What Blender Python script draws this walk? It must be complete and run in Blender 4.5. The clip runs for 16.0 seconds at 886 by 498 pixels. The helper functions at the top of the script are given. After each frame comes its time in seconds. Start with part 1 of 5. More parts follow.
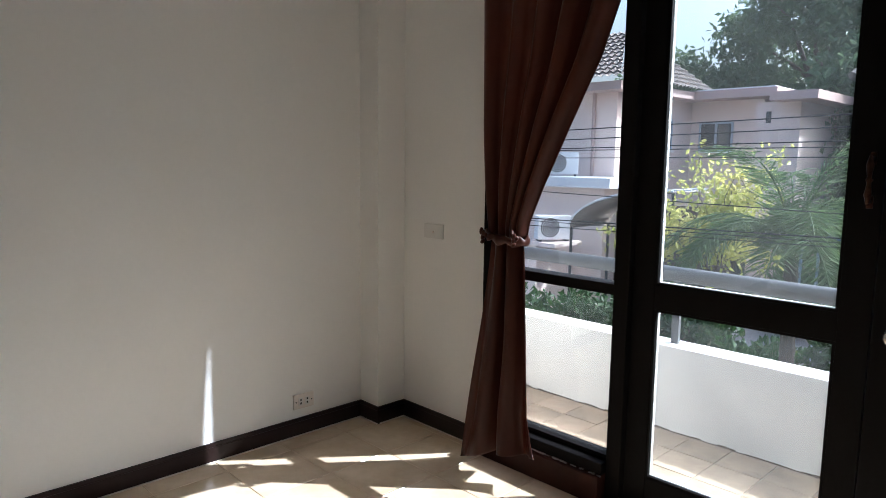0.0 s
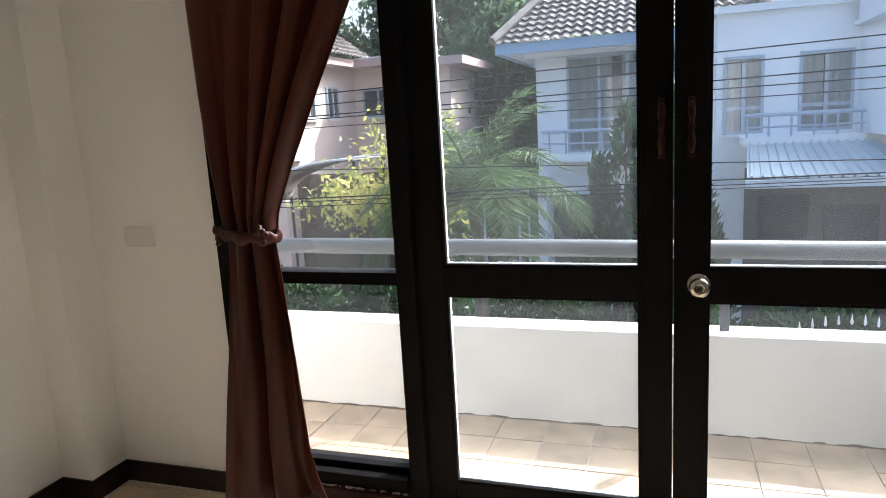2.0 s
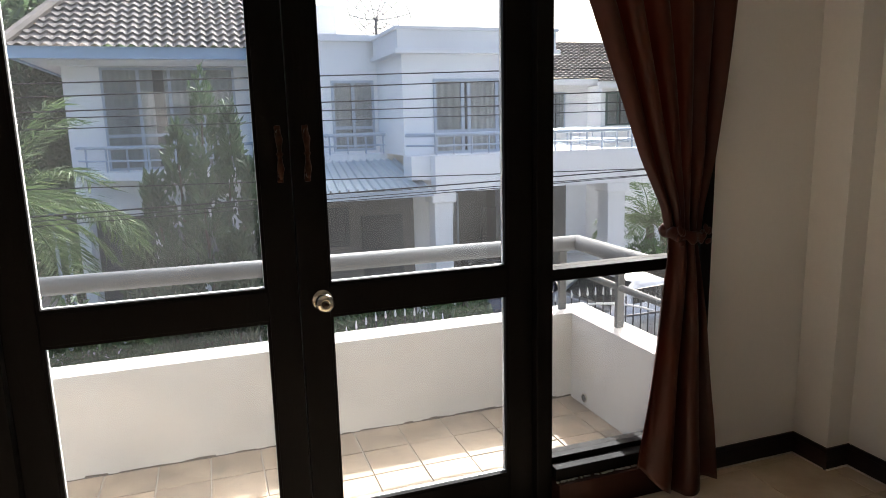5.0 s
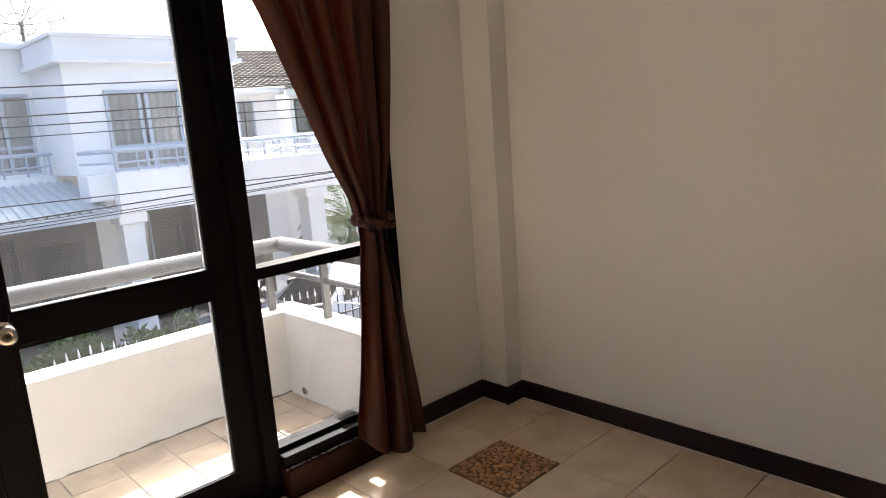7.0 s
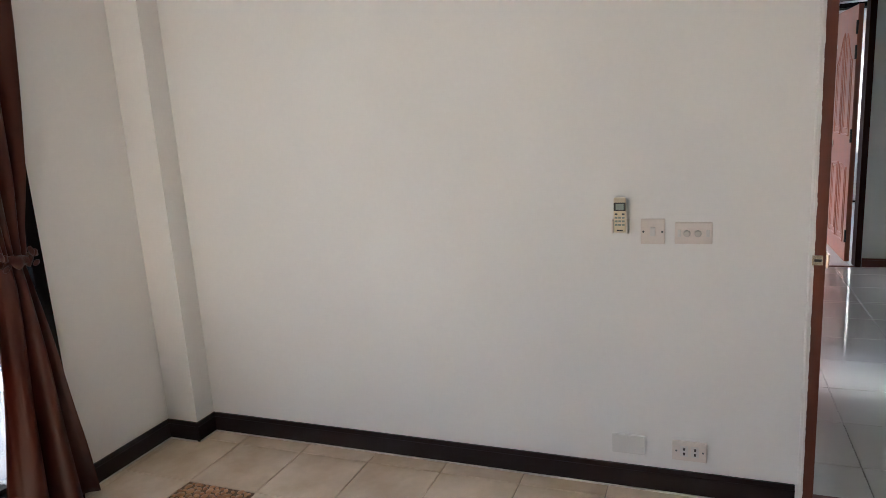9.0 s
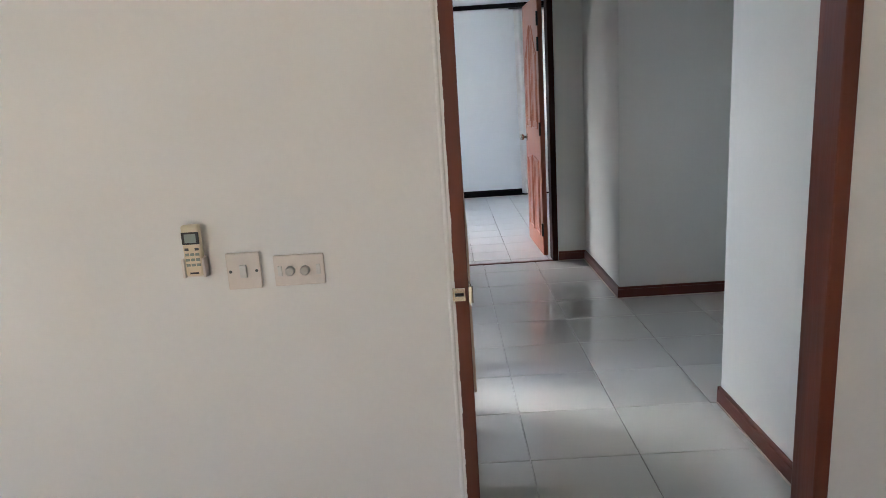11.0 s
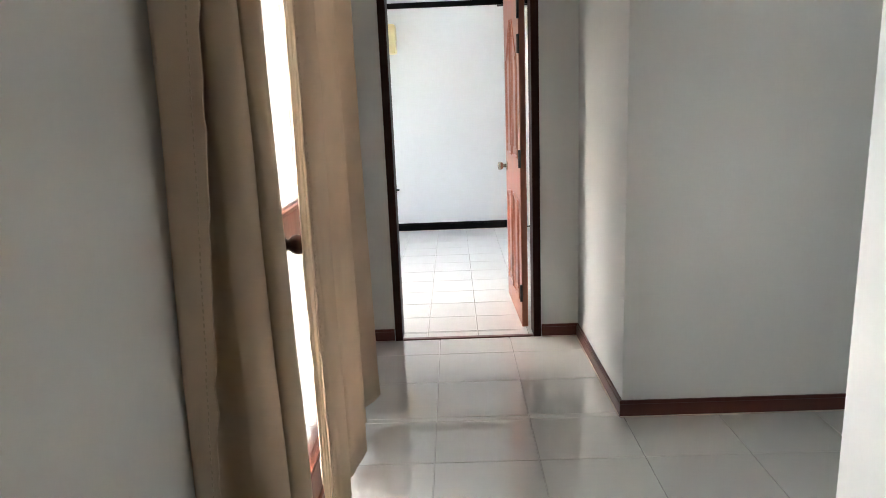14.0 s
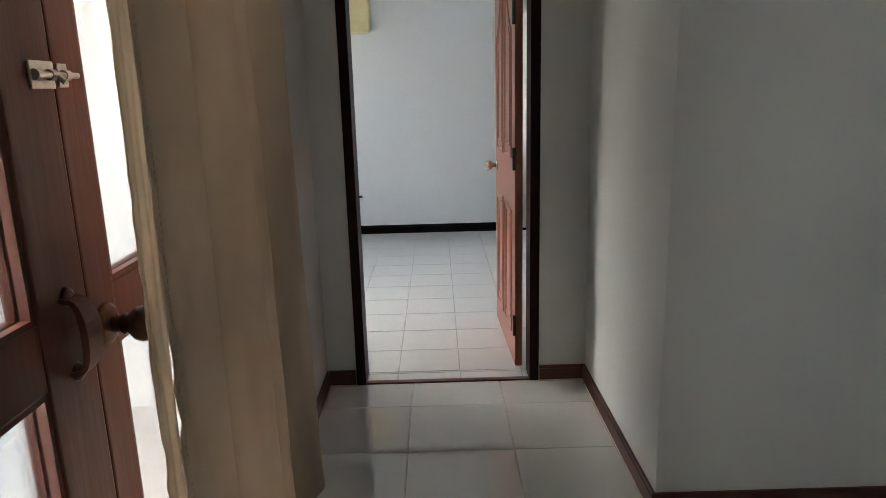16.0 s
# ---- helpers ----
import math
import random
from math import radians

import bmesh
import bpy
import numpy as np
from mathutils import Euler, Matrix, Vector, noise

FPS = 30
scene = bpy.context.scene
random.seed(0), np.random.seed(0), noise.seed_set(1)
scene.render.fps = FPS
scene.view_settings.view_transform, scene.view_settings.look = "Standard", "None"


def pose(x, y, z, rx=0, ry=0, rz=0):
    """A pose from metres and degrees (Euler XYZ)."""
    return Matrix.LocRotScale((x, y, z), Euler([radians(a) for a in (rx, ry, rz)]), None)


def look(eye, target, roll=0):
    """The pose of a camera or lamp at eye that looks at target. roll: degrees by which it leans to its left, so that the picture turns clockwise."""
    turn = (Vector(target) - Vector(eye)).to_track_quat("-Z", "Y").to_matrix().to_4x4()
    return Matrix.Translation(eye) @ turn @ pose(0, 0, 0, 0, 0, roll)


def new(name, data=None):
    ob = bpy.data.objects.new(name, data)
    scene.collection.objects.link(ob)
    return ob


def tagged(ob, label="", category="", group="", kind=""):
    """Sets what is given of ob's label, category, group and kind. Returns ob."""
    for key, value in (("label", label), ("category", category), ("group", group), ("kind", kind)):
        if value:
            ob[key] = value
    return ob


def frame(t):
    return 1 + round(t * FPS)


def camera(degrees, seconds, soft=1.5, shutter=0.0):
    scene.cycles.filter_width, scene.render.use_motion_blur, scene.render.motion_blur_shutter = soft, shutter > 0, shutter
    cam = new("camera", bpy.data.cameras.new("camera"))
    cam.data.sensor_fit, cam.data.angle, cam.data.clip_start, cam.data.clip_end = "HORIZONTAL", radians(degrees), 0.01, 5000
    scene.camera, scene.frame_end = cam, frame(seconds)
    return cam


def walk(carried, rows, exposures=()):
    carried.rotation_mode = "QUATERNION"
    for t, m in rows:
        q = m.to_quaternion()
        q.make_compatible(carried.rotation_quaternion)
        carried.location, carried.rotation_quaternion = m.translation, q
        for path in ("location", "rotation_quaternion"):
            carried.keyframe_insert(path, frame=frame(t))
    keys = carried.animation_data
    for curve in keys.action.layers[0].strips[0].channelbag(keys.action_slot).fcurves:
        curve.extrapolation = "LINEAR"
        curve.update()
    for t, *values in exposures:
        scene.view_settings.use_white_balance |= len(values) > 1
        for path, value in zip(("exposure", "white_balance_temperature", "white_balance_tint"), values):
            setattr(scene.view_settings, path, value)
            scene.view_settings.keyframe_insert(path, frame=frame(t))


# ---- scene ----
cam = camera(66.5, 16.0, soft=0.85)
PATH = [
    (0, (1.025, 0.724, 1.354), (-0.4, 2.103, 1.094), 0.7),
    (0.5, (0.838, 0.752, 1.358), (-0.402, 2.296, 1.072), 0.2),
    (1, (0.677, 0.753, 1.38), (-0.38, 2.428, 1.096), -1.1),
    (1.5, (0.582, 0.849, 1.348), (-0.334, 2.597, 1.02), -1.2),
    (2, (0.482, 0.987, 1.354), (-0.148, 2.851, 0.995), -3.3),
    (2.5, (0.444, 1.063, 1.36), (0.117, 2.997, 0.973), -2.3),
    (3, (0.375, 1.086, 1.378), (0.389, 3.047, 0.983), -2.4),
    (3.5, (0.332, 1.078, 1.381), (0.506, 3.032, 0.992), -1.4),
    (3.7, (0.33, 1.057, 1.392), (0.565, 3.005, 1.005), -1.8),
    (5.8, (0.24, 0.912, 1.372), (1.146, 2.655, 0.998), -2.2),
    (6, (0.247, 0.881, 1.358), (1.226, 2.581, 0.968), -2.8),
    (6.5, (0.23, 0.819, 1.363), (1.403, 2.389, 0.964), -2.9),
    (7, (0.207, 0.823, 1.371), (1.562, 2.243, 0.987), -4.1),
    (7.5, (0.211, 0.812, 1.37), (1.704, 2.078, 0.958), -3.6),
    (8, (0.198, 0.809, 1.377), (1.824, 1.906, 0.989), -2.9),
    (8.5, (0.203, 0.782, 1.372), (1.934, 1.719, 1.016), -3.1),
    (9, (0.282, 0.731, 1.391), (2.104, 1.45, 0.987), -3.6),
    (9.5, (0.466, 0.638, 1.371), (2.351, 1.144, 0.934), -4.5),
    (10, (0.677, 0.533, 1.359), (2.591, 0.905, 0.912), -2.6),
    (10.2, (0.753, 0.518, 1.345), (2.681, 0.8, 0.895), -2.8),
    (12.5, (1.81, 0.191, 1.312), (3.754, 0.1, 0.855), -4.1),
    (13, (2.045, 0.176, 1.32), (3.985, 0.089, 0.841), -4.6),
    (13.5, (2.302, 0.105, 1.323), (4.254, 0.128, 0.886), -5.3),
    (14, (2.482, 0.06, 1.336), (4.435, 0.1, 0.907), -2.3),
    (14.5, (2.72, 0.041, 1.333), (4.677, 0.117, 0.928), -1.5),
    (15, (2.889, 0.041, 1.327), (4.84, 0.158, 0.901), -1.6),
    (15.5, (3.081, 0.032, 1.314), (5.03, 0.107, 0.872), -1.8),
    (16, (3.274, 0.034, 1.308), (5.22, 0.023, 0.849), -1.5),
]
EXPOSURES = [(0, 1.75, 5150, 6), (1.5, 2, 5350, 7), (2.5, 2.06, 5670, 7), (3, 1.81, 5870, 8), (3.5, 1.81, 5870, 8), (6, 2, 6120, 11), (7, 2.45, 6220, 12), (7.5, 2.45, 6120, 12), (8, 2.8, 5600, 11), (9, 3.37, 5090, 8), (10, 3.4, 5140, 7), (12.5, 3.75, 5330, 6), (13.5, 4.18, 5580, 6), (14, 4.28, 5680, 6), (14.5, 4.18, 5780, 7), (15, 4.08, 5680, 6), (15.5, 3.86, 5680, 5), (16, 3.08, 5600, 4)]
walk(cam, [(t, look(eye, target, roll)) for t, eye, target, roll in PATH], EXPOSURES)

# ---- world, sun, exposure ----
SUN_AZ, SUN_EL = math.atan2(0.61, 0.79), radians(43)
world = bpy.data.worlds.new("sky")
scene.world = world
world.use_nodes = True
wn = world.node_tree.nodes
sky = wn.new("ShaderNodeTexSky")
sky.sky_type, sky.sun_disc, sky.sun_elevation, sky.sun_rotation = "NISHITA", False, SUN_EL, SUN_AZ
sky.air_density, sky.dust_density, sky.ozone_density = 1.0, 9.0, 1.0
wn["Background"].inputs[1].default_value = 0.15
world.node_tree.links.new(sky.outputs[0], wn["Background"].inputs[0])
sun = new("sun", bpy.data.lights.new("sun", "SUN"))
sun.data.energy, sun.data.angle, sun.data.color = 3.3, radians(0.6), (1.0, 0.95, 0.88)
sun.matrix_world = look((0, 0, 0), (-math.sin(SUN_AZ) * math.cos(SUN_EL), -math.cos(SUN_AZ) * math.cos(SUN_EL), -math.sin(SUN_EL)))

# area lamp added outside the hall's terrace doors, topping up the sky's light
day = new("door_sky_fill", bpy.data.lights.new("door_sky_fill", "AREA"))
day.data.shape, day.data.size, day.data.size_y, day.data.energy, day.data.color = "RECTANGLE", 1.34, 0.74, 1.25, (0.97, 0.985, 1.0)
day.matrix_world = look((4.40, 0.90, 1.74), (4.40, 0.06, 1.04))

# ---- materials ----
def mat(name, col, rough=0.6, metal=0.0, var=0.08, scale=6.0, bump=0.15, fine=120.0, tint=None, spec=0.5, rnd=0.0, stretch=(1, 1, 1), coat=0.0, trans=0.0, tcol=None):
    """Painted, woven, stone or wooden surface: large patches, fine grain, fine relief."""
    m = bpy.data.materials.new(name)
    m.use_nodes = True
    n, l = m.node_tree.nodes, m.node_tree.links
    b = n["Principled BSDF"]
    tc, mp = n.new("ShaderNodeNewGeometry"), n.new("ShaderNodeMapping")
    mp.inputs["Scale"].default_value = stretch
    l.new(tc.outputs["Position"], mp.inputs[0])
    if rnd:
        ob_info, sh = n.new("ShaderNodeObjectInfo"), n.new("ShaderNodeMath")
        sh.operation, sh.inputs[1].default_value = "MULTIPLY", 40.0
        l.new(ob_info.outputs["Random"], sh.inputs[0])
        l.new(sh.outputs[0], mp.inputs["Location"])
    big, small = n.new("ShaderNodeTexNoise"), n.new("ShaderNodeTexNoise")
    big.inputs["Scale"].default_value, big.inputs["Detail"].default_value = scale, 5
    small.inputs["Scale"].default_value, small.inputs["Detail"].default_value = fine, 3
    for t in (big, small):
        l.new(mp.outputs[0], t.inputs["Vector"])
    ramp = n.new("ShaderNodeValToRGB")
    other = tint or tuple(c * (1 - 2.2 * var) for c in col)
    ramp.color_ramp.elements[0].position, ramp.color_ramp.elements[1].position = 0.32, 0.68
    ramp.color_ramp.elements[0].color, ramp.color_ramp.elements[1].color = (*other, 1), (*col, 1)
    l.new(big.outputs[0], ramp.inputs[0])
    hsv = n.new("ShaderNodeHueSaturation")
    l.new(ramp.outputs[0], hsv.inputs["Color"])
    add = n.new("ShaderNodeMath")
    add.operation, add.inputs[1].default_value, add.inputs[2].default_value = "MULTIPLY_ADD", var * 1.5, 1 - var * 0.75
    l.new(small.outputs[0], add.inputs[0])
    val = add.outputs[0]
    if rnd:
        oi, ra = n.new("ShaderNodeObjectInfo"), n.new("ShaderNodeMath")
        ra.operation, ra.inputs[1].default_value = "MULTIPLY_ADD", rnd
        l.new(oi.outputs["Random"], ra.inputs[0])
        l.new(val, ra.inputs[2])
        val = ra.outputs[0]
    l.new(val, hsv.inputs["Value"])
    l.new(hsv.outputs[0], b.inputs["Base Color"])
    b.inputs["Roughness"].default_value, b.inputs["Metallic"].default_value = rough, metal
    b.inputs["Specular IOR Level"].default_value, b.inputs["Coat Weight"].default_value = spec, coat
    rr = n.new("ShaderNodeMath")
    rr.operation, rr.inputs[1].default_value, rr.inputs[2].default_value = "MULTIPLY_ADD", rough * 0.4, rough * 0.8
    l.new(big.outputs[0], rr.inputs[0])
    l.new(rr.outputs[0], b.inputs["Roughness"])
    if bump:
        bp = n.new("ShaderNodeBump")
        bp.inputs["Strength"].default_value, bp.inputs["Distance"].default_value = bump, 0.004
        l.new(small.outputs[0], bp.inputs["Height"])
        l.new(bp.outputs[0], b.inputs["Normal"])
    if trans:
        tr, mx = n.new("ShaderNodeBsdfTranslucent"), n.new("ShaderNodeMixShader")
        if tcol:
            tr.inputs[0].default_value = (*tcol, 1)
        else:
            l.new(hsv.outputs[0], tr.inputs[0])
        mx.inputs[0].default_value = trans
        l.new(b.outputs[0], mx.inputs[1])
        l.new(tr.outputs[0], mx.inputs[2])
        l.new(mx.outputs[0], n["Material Output"].inputs[0])
    return m


def glass_mat(name, haze=0.0, tint=(1, 1, 1)):
    m = bpy.data.materials.new(name)
    m.use_nodes = True
    n, l = m.node_tree.nodes, m.node_tree.links
    n.remove(n["Principled BSDF"])
    tr, gl, mx, fr, mul = (n.new("ShaderNode" + k) for k in ("BsdfTransparent", "BsdfGlossy", "MixShader", "Fresnel", "Math"))
    tr.inputs[0].default_value = (*tint, 1)
    gl.inputs["Roughness"].default_value = 0.01
    fr.inputs[0].default_value = 1.45
    mul.operation, mul.inputs[1].default_value = "MULTIPLY", 0.8
    l.new(fr.outputs[0], mul.inputs[0])
    l.new(mul.outputs[0], mx.inputs[0])
    l.new(tr.outputs[0], mx.inputs[1])
    l.new(gl.outputs[0], mx.inputs[2])
    last = mx.outputs[0]
    if haze:
        df, m2, ns, mm = (n.new("ShaderNode" + k) for k in ("BsdfTranslucent", "MixShader", "TexNoise", "Math"))
        ns.inputs["Scale"].default_value, ns.inputs["Detail"].default_value = 3.0, 6
        mm.operation, mm.inputs[1].default_value = "MULTIPLY", haze * 2
        l.new(ns.outputs[0], mm.inputs[0])
        l.new(mm.outputs[0], m2.inputs[0])
        l.new(last, m2.inputs[1])
        l.new(df.outputs[0], m2.inputs[2])
        last = m2.outputs[0]
    l.new(last, n["Material Output"].inputs[0])
    return m


M_WALL = mat("wall_paint", (0.83, 0.815, 0.785), 0.75, var=0.025, scale=1.3, bump=0.12, fine=60)
M_HALLWALL = mat("hall_paint", (0.72, 0.72, 0.695), 0.7, var=0.025, scale=1.2, bump=0.12, fine=60)
M_CEIL = mat("ceiling_paint", (0.80, 0.79, 0.77), 0.8, var=0.02, scale=1.0)
M_BLACK = mat("black_brown_paint", (0.0045, 0.0036, 0.0034), 0.6, spec=0.08, var=0.15, scale=9, bump=0.2, fine=90, stretch=(1, 1, 0.15))
M_BASE = mat("dark_baseboard", (0.020, 0.009, 0.008), 0.4, spec=0.3, var=0.15, scale=8, bump=0.15, stretch=(0.2, 0.2, 1))
M_WOOD = mat("red_brown_wood", (0.17, 0.043, 0.022), 0.34, var=0.14, scale=14, bump=0.2, fine=70, stretch=(1, 1, 0.08), tint=(0.10, 0.026, 0.014))
M_WOODB = mat("red_brown_baseboard", (0.12, 0.030, 0.019), 0.35, var=0.12, scale=10, stretch=(0.1, 0.1, 1), tint=(0.08, 0.02, 0.014))
M_DOORWOOD = mat("door_wood", (0.42, 0.15, 0.085), 0.33, var=0.10, scale=10, bump=0.1, fine=60, stretch=(1, 1, 0.08), tint=(0.34, 0.115, 0.065))
M_DARKFRAME = mat("dark_frame_wood", (0.036, 0.011, 0.007), 0.5, spec=0.12, var=0.15, scale=10, stretch=(1, 1, 0.1))
M_TILE = mat("beige_marble_tile", (0.72, 0.585, 0.43), 0.15, var=0.10, scale=5, bump=0.03, fine=30, rnd=0.06, spec=0.8, tint=(0.56, 0.43, 0.29))
M_GROUT = mat("grout", (0.40, 0.33, 0.25), 0.85, var=0.1, scale=20)
M_HTILE = mat("white_polished_tile", (0.70, 0.685, 0.64), 0.025, var=0.02, scale=1.2, bump=0.0, rnd=0.02, spec=1.0, coat=1.0)
M_HGROUT = mat("grey_grout", (0.56, 0.55, 0.52), 0.8, var=0.08, scale=20)
M_FTILE = mat("white_matt_tile", (0.64, 0.64, 0.63), 0.25, var=0.006, scale=1.0, bump=0.0, rnd=0.015)
M_BTILE = mat("balcony_tile", (0.44, 0.33, 0.22), 0.5, var=0.16, scale=7, bump=0.15, fine=50, rnd=0.12, tint=(0.28, 0.21, 0.14))
M_BGROUT = mat("balcony_grout", (0.55, 0.49, 0.40), 0.9, var=0.1, scale=15)
M_PEBBLE = mat("brown_pebble", (0.52, 0.28, 0.125), 0.3, var=0.2, scale=25, bump=0.1, rnd=0.35, tint=(0.29, 0.135, 0.06))
M_PGROUT = mat("pebble_mortar", (0.20, 0.12, 0.065), 0.8, var=0.1, scale=40)
M_PARAPET = mat("white_parapet", (0.67, 0.65, 0.605), 0.8, var=0.05, scale=2.2, bump=0.25, fine=45)
M_STEEL = mat("grey_rail_paint", (0.115, 0.117, 0.12), 0.55, spec=0.2, var=0.06, scale=9, bump=0.1)
M_CHROME = mat("brushed_brass_steel", (0.62, 0.57, 0.48), 0.2, 1.0, var=0.05, scale=30, bump=0.02)
M_BRASS = mat("aged_bronze", (0.10, 0.048, 0.030), 0.35, 1.0, var=0.3, scale=40, bump=0.1)
M_DKBRONZE = mat("dark_bronze", (0.11, 0.06, 0.04), 0.3, 0.9, var=0.2, scale=40)
M_PLASTIC = mat("ivory_plastic", (0.75, 0.68, 0.62), 0.35, var=0.03, scale=20, bump=0.0)
M_PLASTICW = mat("white_plastic", (0.69, 0.675, 0.64), 0.35, var=0.02, scale=20, bump=0.0)
M_DARK = mat("dark_plastic", (0.02, 0.02, 0.02), 0.4, var=0.1, scale=20, bump=0.0)
M_LCD = mat("lcd_screen", (0.30, 0.34, 0.30), 0.2, var=0.03, scale=20, bump=0.0)
M_CURT = mat("brown_satin", (0.055, 0.016, 0.0095), 0.36, spec=0.3, tcol=(0.32, 0.085, 0.04), var=0.06, scale=40, bump=0.25, fine=900, stretch=(1, 1, 0.3), trans=0.10)
M_BEIGE = mat("beige_curtain_cloth", (0.61, 0.475, 0.355), 0.75, var=0.05, scale=9, bump=0.3, fine=700, trans=0.19, tcol=(0.68, 0.56, 0.42))
M_SHEER = mat("white_curtain_cloth", (0.8, 0.78, 0.74), 0.85, var=0.03, scale=9, bump=0.1, trans=0.4)
M_CAULK = mat("pale_caulk", (0.70, 0.62, 0.52), 0.7, var=0.12, scale=14, bump=0.2)
M_GLASS = glass_mat("clear_glass", 0.0)
M_GLASSD = glass_mat("dusty_glass", 0.009, (0.86, 0.88, 0.89))
M_GLASSS = glass_mat("sidelight_glass", 0.006, (0.84, 0.845, 0.84))


# ---- mesh helpers ----
def box(bm, x0, y0, z0, x1, y1, z1, bev=0.0):
    r = bmesh.ops.create_cube(bm, size=1.0)
    for v in r["verts"]:
        v.co = Vector((x0 + (v.co.x + 0.5) * (x1 - x0), y0 + (v.co.y + 0.5) * (y1 - y0), z0 + (v.co.z + 0.5) * (z1 - z0)))
    if bev:
        es = list({e for v in r["verts"] for e in v.link_edges})
        bmesh.ops.bevel(bm, geom=es, offset=bev, segments=2, affect="EDGES", profile=0.6)
    return bm


def rod(bm, a, b, r0, r1=None, n=12):
    a, b = Vector(a), Vector(b)
    q = (b - a).to_track_quat("Z", "Y").to_matrix().to_4x4()
    bmesh.ops.create_cone(bm, cap_ends=True, segments=n, radius1=r0, radius2=r0 if r1 is None else r1, depth=(b - a).length,
                          matrix=Matrix.Translation((a + b) / 2) @ q)
    return bm


def lathe(bm, prof, m=None, n=24):
    """prof: (radius, height) pairs turned about the z axis, placed by m."""
    m = m or Matrix()
    rings = [[bm.verts.new(m @ Vector((r * math.cos(2 * math.pi * i / n), r * math.sin(2 * math.pi * i / n), h))) for i in range(n)] for r, h in prof]
    for p, q in zip(rings, rings[1:]):
        for i in range(n):
            f = bm.faces.new((p[i], p[(i + 1) % n], q[(i + 1) % n], q[i]))
            f.smooth = True
    bm.faces.new(rings[-1])
    bm.faces.new(rings[0][::-1])
    return bm


def thing(name, label, category, at=(0, 0, 0), group="", kind=""):
    e = new(name)
    e.location = at
    e.empty_display_size = 0.1
    return tagged(e, label, category, group, kind)


def part(name, bm, material, parent=None, label="", smooth=False):
    me = bpy.data.meshes.new(name)
    bmesh.ops.recalc_face_normals(bm, faces=bm.faces[:])
    if smooth:
        for f in bm.faces:
            f.smooth = True
    bm.to_mesh(me)
    bm.free()
    me.materials.append(material)
    ob = new(name, me)
    if parent:
        ob.parent = parent
    return tagged(ob, label)


def solid(name, boxes, material, label, category, bev=0.0):
    """A piece of the setting made of butted boxes."""
    bm = bmesh.new()
    for b in boxes:
        box(bm, *b, bev)
    return tagged(part(name, bm, material), label, category, kind="structure")


def raw(name, verts, faces, material, parent=None, label="", smooth=False):
    me = bpy.data.meshes.new(name)
    me.from_pydata(verts, [], faces)
    me.materials.append(material)
    if smooth:
        for p in me.polygons:
            p.use_smooth = True
    ob = new(name, me)
    if parent:
        ob.parent = parent
    return tagged(ob, label)


# ---- structure: room ----
XL, XR, YW, YB, ZC = -1.76, 2.60, 3.00, -2.30, 2.75
solid("floor", [(XL - 0.14, YB - 0.14, -0.2, XR, YW + 0.02, -0.008)], M_GROUT, "beige grout bed under the bedroom floor tiles", "floor")
solid("ceiling", [(XL - 0.14, YB - 0.14, ZC, XR + 0.1, YW + 0.13, ZC + 0.12)], M_CEIL, "plain white painted bedroom ceiling", "ceiling")
solid("wall_west", [(XL - 0.14, YB - 0.14, -0.2, XL, YW + 0.13, ZC), (XL, YW - 0.176, 0, XL + 0.146, YW, ZC)], M_WALL,
      "off-white painted bedroom wall with a shallow corner column", "wall")
DX0, DX1, DTOP = -1.045, 2.01, 2.38
solid("wall_north", [(XL, YW, -0.2, DX0, YW + 0.13, ZC), (DX1, YW, -0.2, XR + 0.1, YW + 0.13, ZC), (DX0, YW, DTOP, DX1, YW + 0.13, ZC),
                     (DX0, YW + 0.02, -0.2, DX1, YW + 0.13, 0.0)], M_WALL, "off-white painted wall round the balcony doors", "wall")
JY0, JY1, JTOP = -0.490, 0.413, 2.06
solid("wall_east", [(XR, JY1, -0.2, XR + 0.1, YW, ZC), (XR, YB - 0.14, -0.2, XR + 0.1, JY0, ZC), (XR, JY0, JTOP, XR + 0.1, JY1, ZC),
                    (XR - 0.113, YW - 0.164, 0, XR, YW, ZC), (XR, JY0, -0.2, XR + 0.1, JY1, -0.004)], M_WALL,
      "off-white painted bedroom wall with a corner column and a doorway", "wall")
solid("wall_south", [(XL, YB - 0.14, -0.2, XR, YB, ZC)], M_WALL, "plain off-white painted bedroom wall", "wall")


def baseboard(name, runs, h, d, material, label):
    """runs: (x0, y0, x1, y1) boxes in plan; a moulded board with a small top step."""
    bm = bmesh.new()
    for x0, y0, x1, y1, nx, ny in runs:
        box(bm, x0, y0, 0, x1, y1, h * 0.80)
        box(bm, x0 - min(0, nx) * 0.004, y0 - min(0, ny) * 0.004, h * 0.80, x1 - max(0, nx) * 0.004, y1 - max(0, ny) * 0.004, h)
    cm = bmesh.new()
    for x0, y0, x1, y1, nx, ny in runs:
        g = 0.0055
        if nx:
            box(cm, *((x1, y0, 0, x1 + g, y1, 0.005) if nx > 0 else (x0 - g, y0, 0, x0, y1, 0.005)))
        else:
            box(cm, *((x0, y1, 0, x1, y1 + g, 0.005) if ny > 0 else (x0, y0 - g, 0, x1, y0, 0.005)))
    tagged(part(name + "_caulk", cm, M_CAULK), "thin pale caulk line at the foot of the baseboard", "trim", kind="structure")
    return tagged(part(name, bm, material), label, "baseboard", kind="structure")


